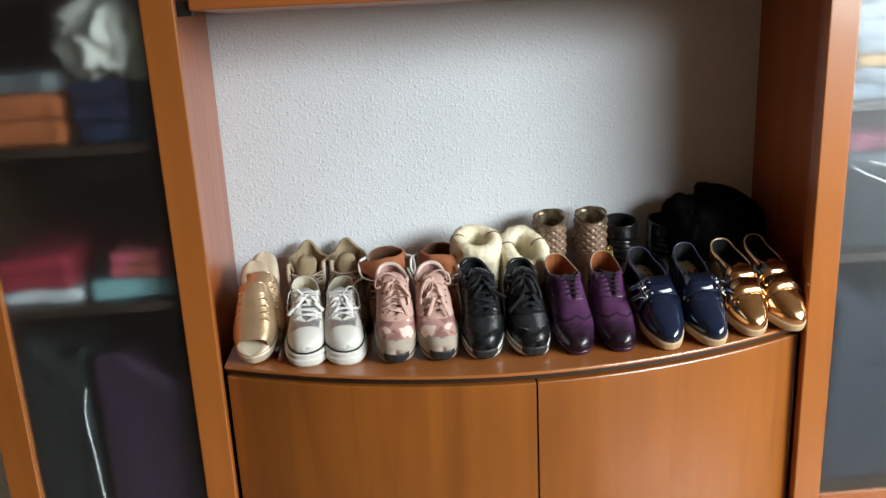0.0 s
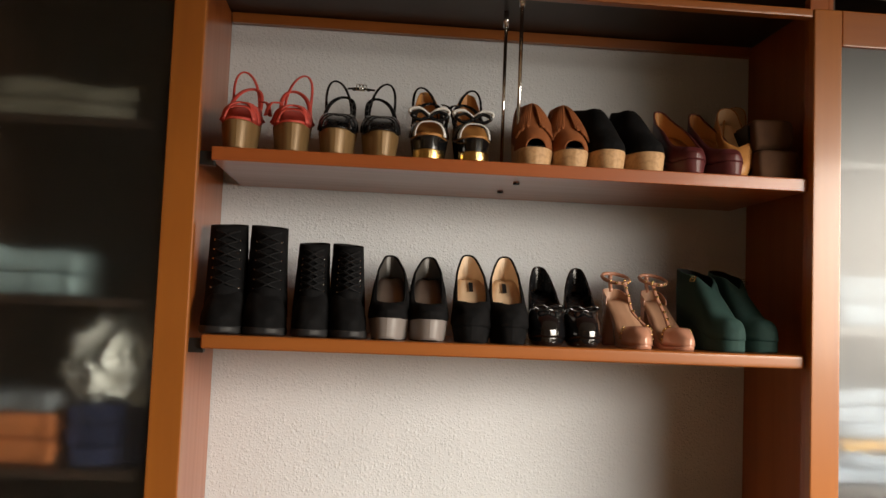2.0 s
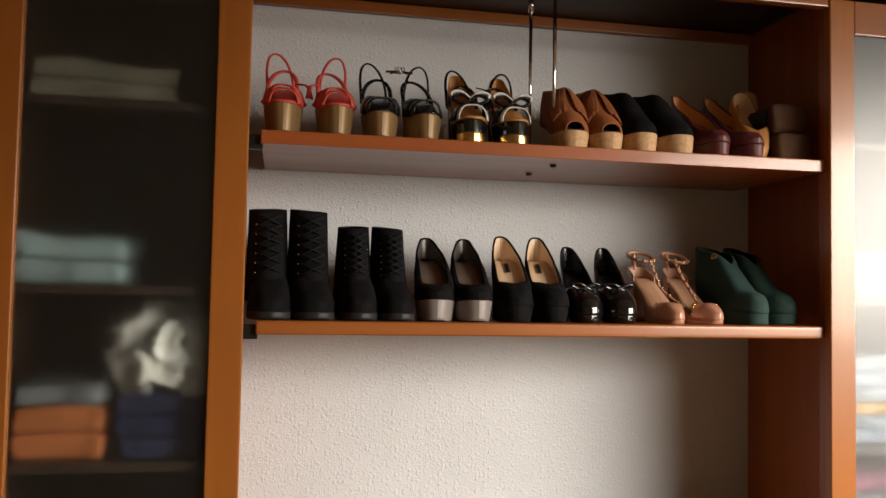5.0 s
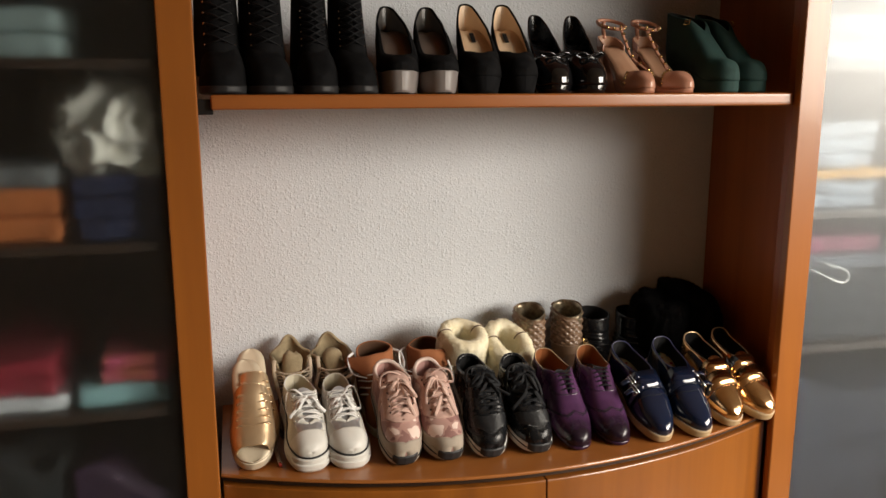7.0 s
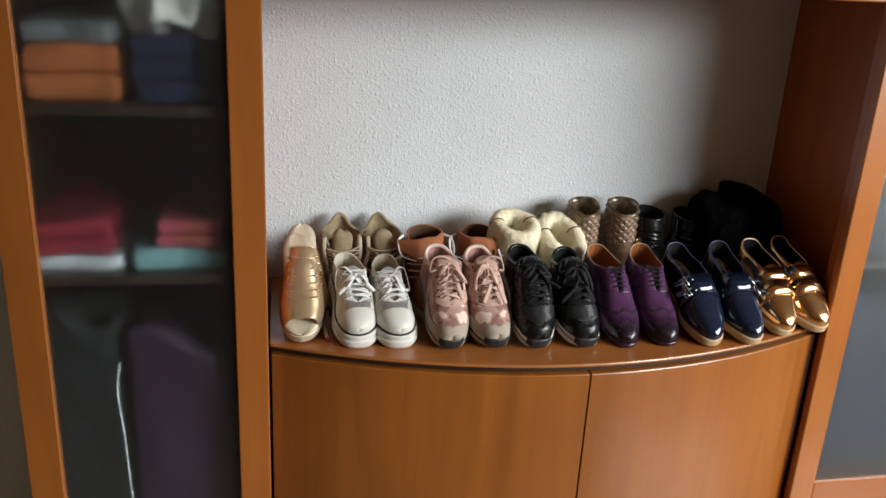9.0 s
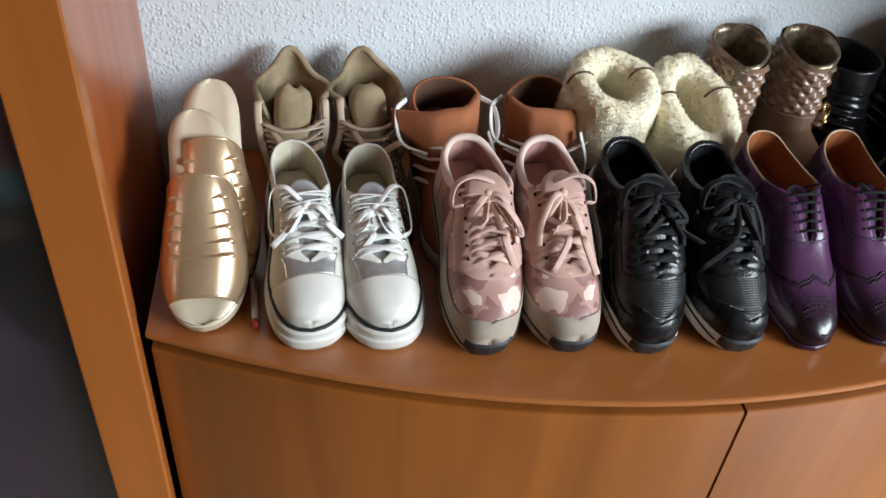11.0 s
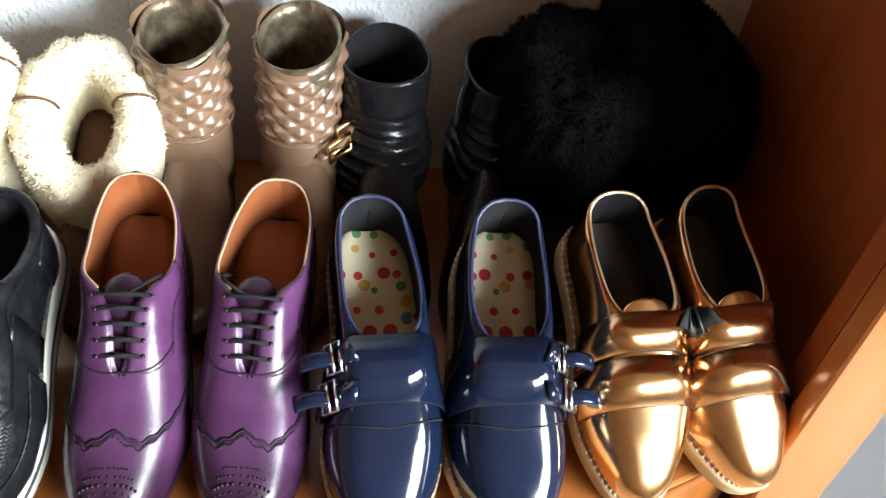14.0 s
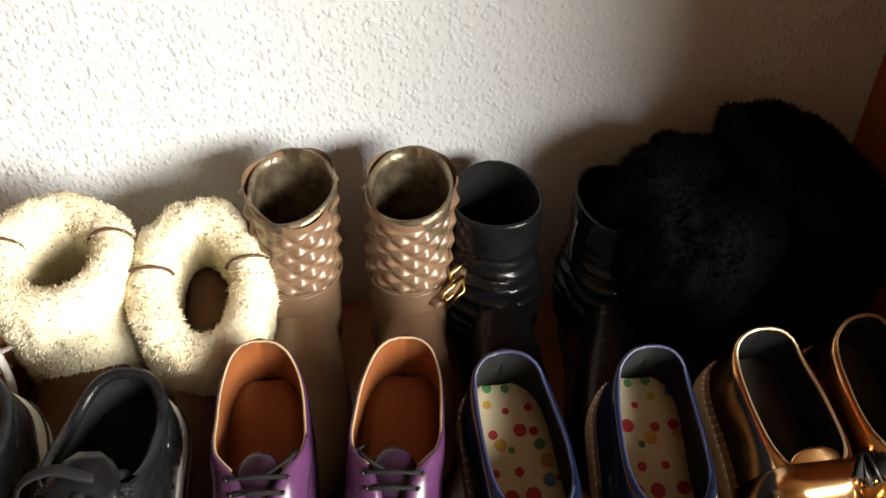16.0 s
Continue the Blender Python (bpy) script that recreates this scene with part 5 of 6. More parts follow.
# taupe quilted boots
def quilted_boot(side):
    t = thing("quilted_boot", "taupe leather boot with quilted shaft and side buckle", "boot", BACK)
    foot(t, 0.245, 0.084, ROUND, TAUPE, BLACK_RUBBER)
    part("ankle", shaft_mesh(0.185, 0.05, 0.125, 0.037, 0.055, 0.036, 0.048, rows=6), TAUPE, t, "smooth ankle section")
    n, rows = 108, 60
    tri = lambda w: abs((w % 1.0) * 2 - 1)
    bm = bmesh.new()
    rings = []
    for i in range(rows + 1):
        u = i / rows
        z = 0.118 + 0.090 * u
        ring = []
        for j in range(n):
            a = 2 * math.pi * j / n
            g, h = a * 11 / math.pi, (z - 0.118) / 0.0100
            d = 0.0050 * min(1 - tri((g + h) / 2), 1 - tri((g - h) / 2)) * (1 if 0.02 < u < 0.90 else 0)
            zz = z + 0.012 * u * math.sin(a) + 0.004 * u * math.sin(2 * a + 1)
            wob = 0.0022 * u * math.sin(3 * a + side)
            ring.append(bm.verts.new(((0.0355 + 0.002 * u + d + wob) * math.cos(a), 0.183 + (0.043 + d + wob) * math.sin(a), zz)))
        rings.append(ring)
    for p, q in zip(rings, rings[1:]):
        for j in range(n):
            bm.faces.new((p[j], p[(j + 1) % n], q[(j + 1) % n], q[j]))
    part("shaft", bm, TAUPE, t, "quilted leather shaft")
    shell("lining", shaft_mesh(0.183, 0.10, 0.2065, 0.033, 0.040, 0.0358, 0.0415, rows=10, wave=0.04, dip=0.024, seed=side + 3), TAUPE_LINING, TAUPE_LINING, t, "shiny bronze lining", 0.003)
    part("seam", tube([(0.0385 * math.cos(a), 0.187 + 0.0505 * math.sin(a), 0.121) for a in [2 * math.pi * i / 28 for i in range(28)]], 0.0014, 5, closed=True), TAUPE, t)
    st = bmesh.new()
    tube(curve_points([(side * 0.02, 0.14, 0.11), (side * 0.037, 0.155, 0.118), (side * 0.046, 0.18, 0.128), (side * 0.04, 0.21, 0.12)], 5), 0.008, 6, st, 0.2)
    part("strap", st, TAUPE, t, "short side strap")
    bk = bmesh.new()
    for dx in (0.0, 0.012):
        buckle(bk, Vector((side * (0.038 + dx * 0.5), 0.15 + dx * 1.6, 0.116 + dx * 0.5)), 0.0085, 0.014, Vector((side, -0.8, 0.1)), 0.0021)
    part("buckle", bk, GOLD_METAL, t, "antique gold buckle")
    return t


quilted_boot(-1).matrix_basis = pose(0.134, 0.120, BASE_Z, 0, 0, 2)
quilted_boot(1).matrix_basis = pose(0.217, 0.120, BASE_Z, 0, 0, -3)


# black slouch boots
BOOT_LEATHER = mat("soft_black_leather", (0.0055, 0.0055, 0.006), 0.23, second=(0.009, 0.009, 0.010), scale=60, bump=0.2, bump_scale=200, spec=0.3)


def slouch_boot(seed, rx, h):
    t = thing("slouch_boot", "black leather ankle boot with slouched wrinkled shaft", "boot", BACK)
    foot(t, 0.245, 0.082, ROUND, BOOT_LEATHER, BLACK_RUBBER)
    shell("shaft", shaft_mesh(0.195, 0.05, 0.15, rx + 0.006, 0.055, rx, 0.045, rows=80, wrinkle=0.22, seed=seed), BOOT_LEATHER, BLACK_CLOTH, t, "wrinkled shaft", 0.002)
    shell("top", shaft_mesh(0.195, 0.147, h, rx + 0.002, 0.047, rx + 0.001, 0.044, rows=10, wave=0.05, dip=0.012, seed=seed), BOOT_LEATHER, BLACK_CLOTH, t, "open shaft top", 0.003)
    part("zip", tube(curve_points([(-rx - 0.004, 0.17, h - 0.01), (-rx - 0.007, 0.165, h - 0.03), (-rx - 0.006, 0.165, h - 0.05)], 4), 0.0016, 5), STEEL_BLACK, t, "hanging zip pull")
    return t


slouch_boot(3, 0.038, 0.186).matrix_basis = pose(0.310, 0.122, BASE_Z, 0, 0, 2)
slouch_boot(6, 0.032, 0.182).matrix_basis = pose(0.396, 0.122, BASE_Z, 0, 0, -4)

# black plush boots
plush_boot(BLACK_FUR, "black furry boot slumped against the wall", 5, 0.036, 0.040, 0.034, 0.16, 0.196, 0.140, 14, 20000, False, BLACK_SUEDE, 0.006, 0.1).matrix_basis = pose(0.490, 0.140, BASE_Z, 0, 0, 6)
plush_boot(BLACK_FUR, "black furry boot slumped against the cabinet side", 6, 0.038, 0.040, 0.040, 0.18, 0.202, 0.160, 8, 22000, False, BLACK_SUEDE, 0.006, 0.42).matrix_basis = pose(0.564, 0.140, BASE_Z, 0, 0, -3)


# ---------------------------------------------------------------- lower niche shelf
LOWER = "shoes on the lower niche shelf"
S1 = 1.4873
GREY_SATIN = mat("grey_satin", (0.24, 0.21, 0.2), 0.4, second=(0.18, 0.16, 0.15), scale=14)
GREY_LINING = mat("charcoal_satin_lining", (0.075, 0.068, 0.062), 0.4, second=(0.05, 0.045, 0.042), scale=14)
SILVER_LINING = mat("bronze_silver_lining", (0.32, 0.24, 0.19), 0.35, 0.5, second=(0.22, 0.18, 0.16), scale=9)
PATENT = mat("black_patent", (0.006, 0.006, 0.007), 0.08, second=(0.01, 0.01, 0.011), scale=8, coat=0.6)
NUDE = mat("nude_patent", (0.52, 0.25, 0.17), 0.25, second=(0.46, 0.21, 0.14), scale=14, coat=0.4)
NUDE_LINING = mat("nude_lining", (0.46, 0.26, 0.17), 0.5, second=(0.40, 0.21, 0.13), scale=14)
GREEN_SUEDE = mat("bottle_green_suede", (0.006, 0.042, 0.036), 0.85, second=(0.004, 0.028, 0.025), scale=18, sheen=0.3, bump=0.15, bump_scale=500)
TAN_INSOLE = mat("tan_insole", (0.76, 0.56, 0.39), 0.5, second=(0.68, 0.48, 0.32), scale=14)


def lace_boot(label, height, rx, width, eyelet_side):
    t = thing("lace_up_boot", label, "boot", LOWER)
    k = foot(t, 0.235, width, ROUND, BLACK_SUEDE, BLACK_RUBBER, h_toe=0.06, h_ankle=0.11, thick=0.016, heel=0.03)
    yc = 0.155
    shell("shaft", shaft_mesh(yc - 0.020, 0.035, height, width * 0.47, 0.082, rx, 0.046, rows=16, wave=0.05, dip=0.012, lean=0.020, seed=eyelet_side), BLACK_SUEDE, BLACK_CLOTH, t, "suede shaft with a worn top edge", 0.004)
    lc, ey = bmesh.new(), bmesh.new()
    n = 6
    for i in range(n):
        z = 0.092 + (height - 0.128) * i / (n - 1)
        u = (z - 0.035) / (height - 0.035)
        ry = 0.082 - 0.036 * u + 0.020 * (1 - u)
        rx1 = width * 0.47 + (rx - width * 0.47) * u
        f = lambda q: Vector((math.sin(q) * (rx1 + 0.003), yc - math.cos(q) * (ry + 0.003), z))
        for sd in (-1, 1):
            p, q = f(sd * 0.62), f(-sd * 0.62) + Vector((0, 0, 0.02))
            tube(curve_points([p, f(sd * 0.2) + Vector((0, -0.003, 0.006)), f(-sd * 0.2) + Vector((0, -0.003, 0.014)), q], 4), 0.0026, 5, lc, 0.6)
            e = f(sd * 0.68)
            d = Vector((math.sin(sd * 0.68), -math.cos(0.68), 0))
            tube([e - d * 0.002, e + d * 0.0012], 0.0022, 8, ey)
    part("laces", lc, BLACK_LACE, t, "black laces")
    fine(part("eyelet_strip", ey, SILVER, t, "small steel eyelets"))
    return t


place_pair(lace_boot("tall black suede lace-up boot", 0.228, 0.037, 0.092, 1), [pose(-0.566, 0.042, S1, 0, 0, 7), pose(-0.482, 0.042, S1, 0, 0, 6)])
place_pair(lace_boot("short black suede lace-up boot", 0.196, 0.031, 0.082, 2), [pose(-0.392, 0.042, S1, 0, 0, 4), pose(-0.316, 0.042, S1, 0, 0, 4)])


def heel_last(platform, heel, back, width, length, throat, side=0.030, toe_h=0.04, outline=WIDE_HEEL, block=True, wide=0.029):
    under = [(0, 0.006), (0.06, 0.0), (0.40, 0.0), (0.48, platform * 0.6), (0.62, (platform + heel) * 0.42), (0.78, heel - 0.022), (0.795, 0.0), (1, 0.0)]
    if not block:
        under = [(0, 0.006), (0.06, 0.0), (0.5, 0.0), (1, 0.0)]
    return Last(length, width, outline, [(0, platform), (0.28, platform), (0.6, (platform + heel) * 0.55), (0.85, heel * 0.96), (1, heel)], under=under,
                height=[(0, 0.014), (0.06, toe_h * 0.7), (throat * 0.6, toe_h), (throat, toe_h * 1.05), (throat + 0.12, side), (0.75, side), (0.88, back * 0.68), (0.96, back * 0.92), (1, back)],
                gap=[(0, 0), (throat - 0.02, 0), (throat + 0.01, 0.018), (throat + 0.07, wide), (0.7, wide), (0.88, wide * 0.92), (0.95, 0.022), (1, 0.02)], swing=0.004)


def pump(name, label, category, group, k, upper, lining, sole, insole, front=None, edge=None):
    t = thing(name, label, category, group)
    shell("upper", upper_mesh(k, n=34), upper, lining, t)
    part("sole", sole_mesh(k, n=60, taper=0.84), sole, t, "platform sole with high heel")
    part("insole", insole_mesh(k, up=0.003, grow=0.94), insole, t)
    if front:
        part("platform_cover", sole_mesh(k, z_low=[(0, 0.006), (0.06, 0.001), (1, 0.001)], z_high=[(0, ease(k.top, 0)), (1, ease(k.top, 0))], grow=1.02, s1=0.34, taper=0.86), front, t, "covered platform")
    part("edge_line", rim_tube(k, max(p[0] for p in k.gap if p[1] == 0.0) + 0.02, 0.0024), edge or upper, t)
    return t


C = pump("platform_pump", "black suede platform pump with grey satin platform", "pump", LOWER,
         heel_last(0.045, 0.125, 0.054, 0.084, 0.195, 0.24, toe_h=0.030, wide=0.029), BLACK_SUEDE, GREY_LINING, BLACK_SUEDE, SILVER_LINING, GREY_SATIN, BLACK_SUEDE)
place_pair(C, [pose(-0.239, 0.045, S1, 0, 0, -2), pose(-0.156, 0.045, S1, 0, 0, -2)])
kD = heel_last(0.035, 0.130, 0.058, 0.084, 0.195, 0.30, toe_h=0.042, wide=0.031)
D = pump("platform_pump", "black suede platform pump with cream insole", "pump", LOWER, kD, BLACK_SUEDE, TAN_INSOLE, BLACK_SUEDE, TAN_INSOLE)
z = ease(kD.top, 0.72) + 0.0065
slope = math.degrees(math.atan2(ease(kD.top, 0.78) - ease(kD.top, 0.66), 0.12 * kD.length))
lb = box(-0.0045, 0.0045, -0.017, 0.017, 0, 0.001)
bmesh.ops.transform(lb, matrix=pose(0.003, 0.72 * kD.length, z, slope), verts=lb.verts)
lab = part("label", lb, BLACK_CLOTH, D, "dark woven label", False)
place_pair(D, [pose(-0.068, 0.045, S1, 0, 0, -3), pose(0.012, 0.045, S1, 0, 0, -3)])
kE = heel_last(0.018, 0.105, 0.064, 0.078, 0.205, 0.33, toe_h=0.05)
E = pump("patent_pump", "glossy black patent pump with a bow on the toe", "pump", LOWER, kE, PATENT, BLACK_LEATHER, PATENT, BLACK_LEATHER)
bm = bmesh.new()
for sd in (-1, 1):
    c = kE.point(0.27, 1, 1, 0.006)
    c.x = kE.mid(0.27)
    tube(curve_points([c, c + Vector((sd * 0.014, -0.004, 0.006)), c + Vector((sd * 0.03, 0, 0.004)), c + Vector((sd * 0.014, 0.004, -0.003)), c], 5), 0.005, 6, bm, 0.5)
part("bow", bm, PATENT, E, "patent bow")
place_pair(E, [pose(0.092, 0.048, S1, 0, 0, -4), pose(0.170, 0.048, S1, 0, 0, -6)])


def t_strap():
    t = thing("t_strap_heel", "nude patent T-strap heel with small gold studs", "heel", LOWER)
    k = heel_last(0.010, 0.098, 0.03, 0.074, 0.20, 0.22, side=0.018, toe_h=0.036, outline=POINT)
    shell("toe", upper_mesh(k, 0, 0.25, n=14), NUDE, NUDE_LINING, t, "closed nude patent toe")
    shell("heel_cup", upper_mesh(k, 0.78, 1.0, n=12), NUDE, NUDE_LINING, t, "nude heel cup")
    part("sole", sole_mesh(k, n=60), NUDE, t, "slim sole with high heel")
    part("insole", insole_mesh(k, up=0.003, grow=0.97, s0=0.0), NUDE_LINING, t)
    bm = bmesh.new()
    line = curve_points([k.point(0.24, 1, 1, 0.002) * 1.0, Vector((0.010, 0.095, 0.075)), Vector((0.012, 0.125, 0.108)), Vector((0.012, 0.150, 0.142))], 8)
    tube(line, 0.0045, 6, bm, 0.35)
    part("t_strap", bm, NUDE, t, "upright strap")
    loop = [(0.030 * math.cos(a), 0.172 + 0.032 * math.sin(a), 0.150 + 0.012 * math.sin(a)) for a in [2 * math.pi * i / 26 for i in range(26)]]
    part("ankle_strap", tube(loop, 0.0042, 6, flat=1.0, closed=True), NUDE, t, "ankle strap")
    back = tube(curve_points([(0, 0.198, 0.12), (0, 0.204, 0.14), (0, 0.204, 0.158)], 4), 0.005, 6)
    part("back_strap", back, NUDE, t)
    st = bmesh.new()
    for p in line[::4]:
        bmesh.ops.translate(st, vec=p + Vector((0, -0.002, 0.003)), verts=bmesh.ops.create_cube(st, size=0.005)["verts"])
    for i in range(14, 26, 2):
        bmesh.ops.translate(st, vec=Vector(loop[i]) * 1.0 + Vector((0, -0.004, 0)), verts=bmesh.ops.create_cube(st, size=0.005)["verts"])
    for i in range(9):
        u = i / 8 * 2 - 1
        bmesh.ops.translate(st, vec=k.point(0.25, -1 if u < 0 else 1, 1 - abs(u) * 0.8, 0.002), verts=bmesh.ops.create_cube(st, size=0.0045)["verts"])
    fine(part("studs", st, GOLD_METAL, t, "small gold studs"))
    return t


place_pair(t_strap(), [pose(0.290, 0.042, S1, 0, 0, 5), pose(0.386, 0.052, S1, 0, 0, 7)])


def wedge_bootie():
    t = thing("wedge_bootie", "bottle green suede wedge bootie", "boot", LOWER)
    k = Last(0.20, 0.078, ROUND, [(0, 0.025), (0.3, 0.03), (1, 0.09)], under=[(0, 0.004), (0.08, 0), (1, 0)],
             height=[(0, 0.02), (0.08, 0.04), (0.25, 0.05), (0.45, 0.08), (0.6, 0.102), (0.8, 0.095), (1, 0.09)], gap=[(0, 0), (0.5, 0), (0.56, 0.014), (0.7, 0.024), (0.9, 0.022), (1, 0.02)])
    shell("upper", upper_mesh(k), GREEN_SUEDE, BLACK_CLOTH, t, "green suede upper")
    part("wedge", sole_mesh(k), GREEN_SUEDE, t, "suede-covered wedge heel")
    part("insole", insole_mesh(k), BLACK_CLOTH, t)
    bk = bmesh.new()
    buckle(bk, k.point(0.62, -1, 0.7, 0.006), 0.006, 0.008, Vector((-1, 0, 0.5)))
    part("buckle", bk, GOLD_METAL, t, "tiny buckle")
    return t


place_pair(wedge_bootie(), [pose(0.490, 0.045, S1, 0, 0, 14), pose(0.570, 0.065, S1, 0, 0, 14)])

# ---------------------------------------------------------------- upper niche shelf
UPPER = "shoes on the upper niche shelf"
S2 = 1.8543
WOOD_GOLD = mat("gilded_wood", (0.29, 0.175, 0.080), 0.42, 0.2, second=(0.20, 0.115, 0.048), scale=5, stretch=(14, 14, 1))
CORAL = mat("coral_leather", (0.66, 0.085, 0.065), 0.5, second=(0.56, 0.062, 0.05), scale=20)
CORK = mat("pale_cork", (0.60, 0.36, 0.19), 0.65, second=(0.48, 0.27, 0.13), scale=110, mix=(0.45, 0.65), bump=0.2, bump_scale=200)
BURGUNDY = mat("burgundy_leather", (0.12, 0.022, 0.024), 0.45, second=(0.085, 0.016, 0.018), scale=14)
RUST_DARK = mat("dark_rust_suede", (0.33, 0.098, 0.030), 0.9, second=(0.22, 0.062, 0.020), scale=20, sheen=0.2)
COGNAC = mat("cognac_leather", (0.56, 0.26, 0.09), 0.45, second=(0.42, 0.17, 0.05), scale=10)


def loop_strap(bm, y, z, rx, h, lean=0.0, r=0.0046, x0=0.0, tip=0.0):
    """A tall open heel strap standing up from both sides of the footbed."""
    pts = [(x0 + rx * math.cos(a) + tip * max(0.0, math.sin(a)), y + 0.03 * math.sin(a) + lean * math.sin(a), z + h * max(0.0, math.sin(a)) ** 0.7) for a in [math.pi * i / 16 for i in range(17)]]
    tube(pts, r, 6, bm, 0.5)
    return bm


def sandal(label, strap, block, platform, heel, kind):
    t = thing("platform_sandal", label, "sandal", UPPER)
    k = heel_last(platform, heel, 0.075 if kind == "bow" else 0.03, 0.080, 0.195, 0.3, toe_h=0.036, wide=0.032)
    part("platform", sole_mesh(k, n=60, taper=0.80), block, t, "high platform and block heel")
    sock = COGNAC if kind == "bow" else strap
    part("insole", insole_mesh(k, up=0.003, grow=0.98, s0=0.0, s1=1.0), sock, t)
    for s, w in (((0.13, 0.02), (0.24, 0.026)) if kind != "bow" else ((0.2, 0.03),)):
        part("toe_strap", band(k, s, 0.02, 1, w, out=0.003, thick=0.002), strap, t, "toe strap")
    bm = bmesh.new()
    loop_strap(bm, 0.155, heel - 0.01, 0.028, 0.092, tip=-0.012)
    part("heel_strap", bm, strap, t, "tall heel strap")
    bm = bmesh.new()
    loop_strap(bm, 0.118, heel * 0.80, 0.031, 0.066, lean=0.022, tip=0.010)
    part("ankle_strap", bm, strap, t, "ankle strap")
    if kind == "cross":
        bm = bmesh.new()
        for sd in (-1, 1):
            tube(curve_points([k.point(0.10, sd, 0.05, 0.004), k.point(0.17, sd, 0.8, 0.006), k.point(0.26, -sd, 0.8, 0.006), k.point(0.33, -sd, 0.05, 0.004)], 6), 0.006, 6, bm, 0.4)
        part("cross_strap", bm, strap, t, "crossed toe straps")
        b2 = tube(curve_points([(0.032, 0.11, heel), (0.05, 0.08, heel - 0.01), (0.058, 0.06, heel - 0.04)], 6), 0.005, 6, flat=0.4)
        part("strap_end", b2, strap, t, "loose strap end")
    if kind == "strappy":
        b2 = tube(curve_points([(0.028, 0.11, heel + 0.045), (0.05, 0.10, heel + 0.046), (0.075, 0.095, heel + 0.043)], 6), 0.005, 6, flat=0.4)
        part("strap_end", b2, strap, t, "loose strap end")
        bk = bmesh.new()
        buckle(bk, Vector((0.05, 0.095, heel + 0.046)), 0.006, 0.007, Vector((0, -1, 0.2)))
        part("buckle", bk, SILVER, t, "small buckle")
    if kind == "bow":
        shell("heel_cup", upper_mesh(k, 0.72, 1.0, n=14), COGNAC, COGNAC, t, "cognac heel cup")
        fb = bmesh.new()
        c = k.point(0.24, 1, 1, 0.010)
        c.x = 0
        for sd in (-1, 1):
            tube(curve_points([c, c + Vector((sd * 0.018, 0, 0.012)), c + Vector((sd * 0.038, 0, 0.004)), c + Vector((sd * 0.020, 0, -0.006)), c], 6), 0.006, 6, fb, 0.6)
        part("bow", fb, strap, t, "black bow")
        wb = bmesh.new()
        for sd in (-1, 1):
            tube(curve_points([c + Vector((0, 0.006, 0.006)), c + Vector((sd * 0.022, 0.006, 0.02)), c + Vector((sd * 0.042, 0.006, 0.014)), c + Vector((sd * 0.030, 0.006, -0.002))], 6), 0.007, 6, wb, 0.5)
        part("bow_underlay", wb, WHITE_LACE, t, "white ribbon under the bow")
        part("white_band", band(k, 0.1, 0.02, 1, 0.008, out=0.005, thick=0.002), WHITE_LACE, t)
        part("toe_plate", sole_mesh(k, z_low=[(0, 0.003), (1, 0.0)], z_high=[(0, 0.024), (1, 0.024)], grow=1.03, s1=0.14), GOLD_METAL, t, "shiny gold toe plate")
        st = tube(curve_points([(0.032, 0.12, heel + 0.03), (0.046, 0.09, heel + 0.015), (0.056, 0.07, heel - 0.03), (0.058, 0.066, heel - 0.07)], 6), 0.0045, 6, flat=0.4)
        part("strap_end", st, strap, t, "loose strap end")
    return t


place_pair(sandal("coral leather sandal on a gilded wooden platform", CORAL, WOOD_GOLD, 0.062, 0.125, "cross"), [pose(-0.556, 0.045, S2, 0, 0, 3), pose(-0.450, 0.045, S2, 0, 0, 2)])
place_pair(sandal("black strappy sandal on a gilded platform", BLACK_LEATHER, WOOD_GOLD, 0.056, 0.118, "strappy"), [pose(-0.360, 0.045, S2, 0, 0, 1), pose(-0.268, 0.045, S2, 0, 0, 1)])
place_pair(sandal("black platform sandal with white bow and gold toe", BLACK_LEATHER, PATENT, 0.052, 0.115, "bow"), [pose(-0.170, 0.045, S2, 0, 0, 0), pose(-0.077, 0.045, S2, 0, 0, 0)])


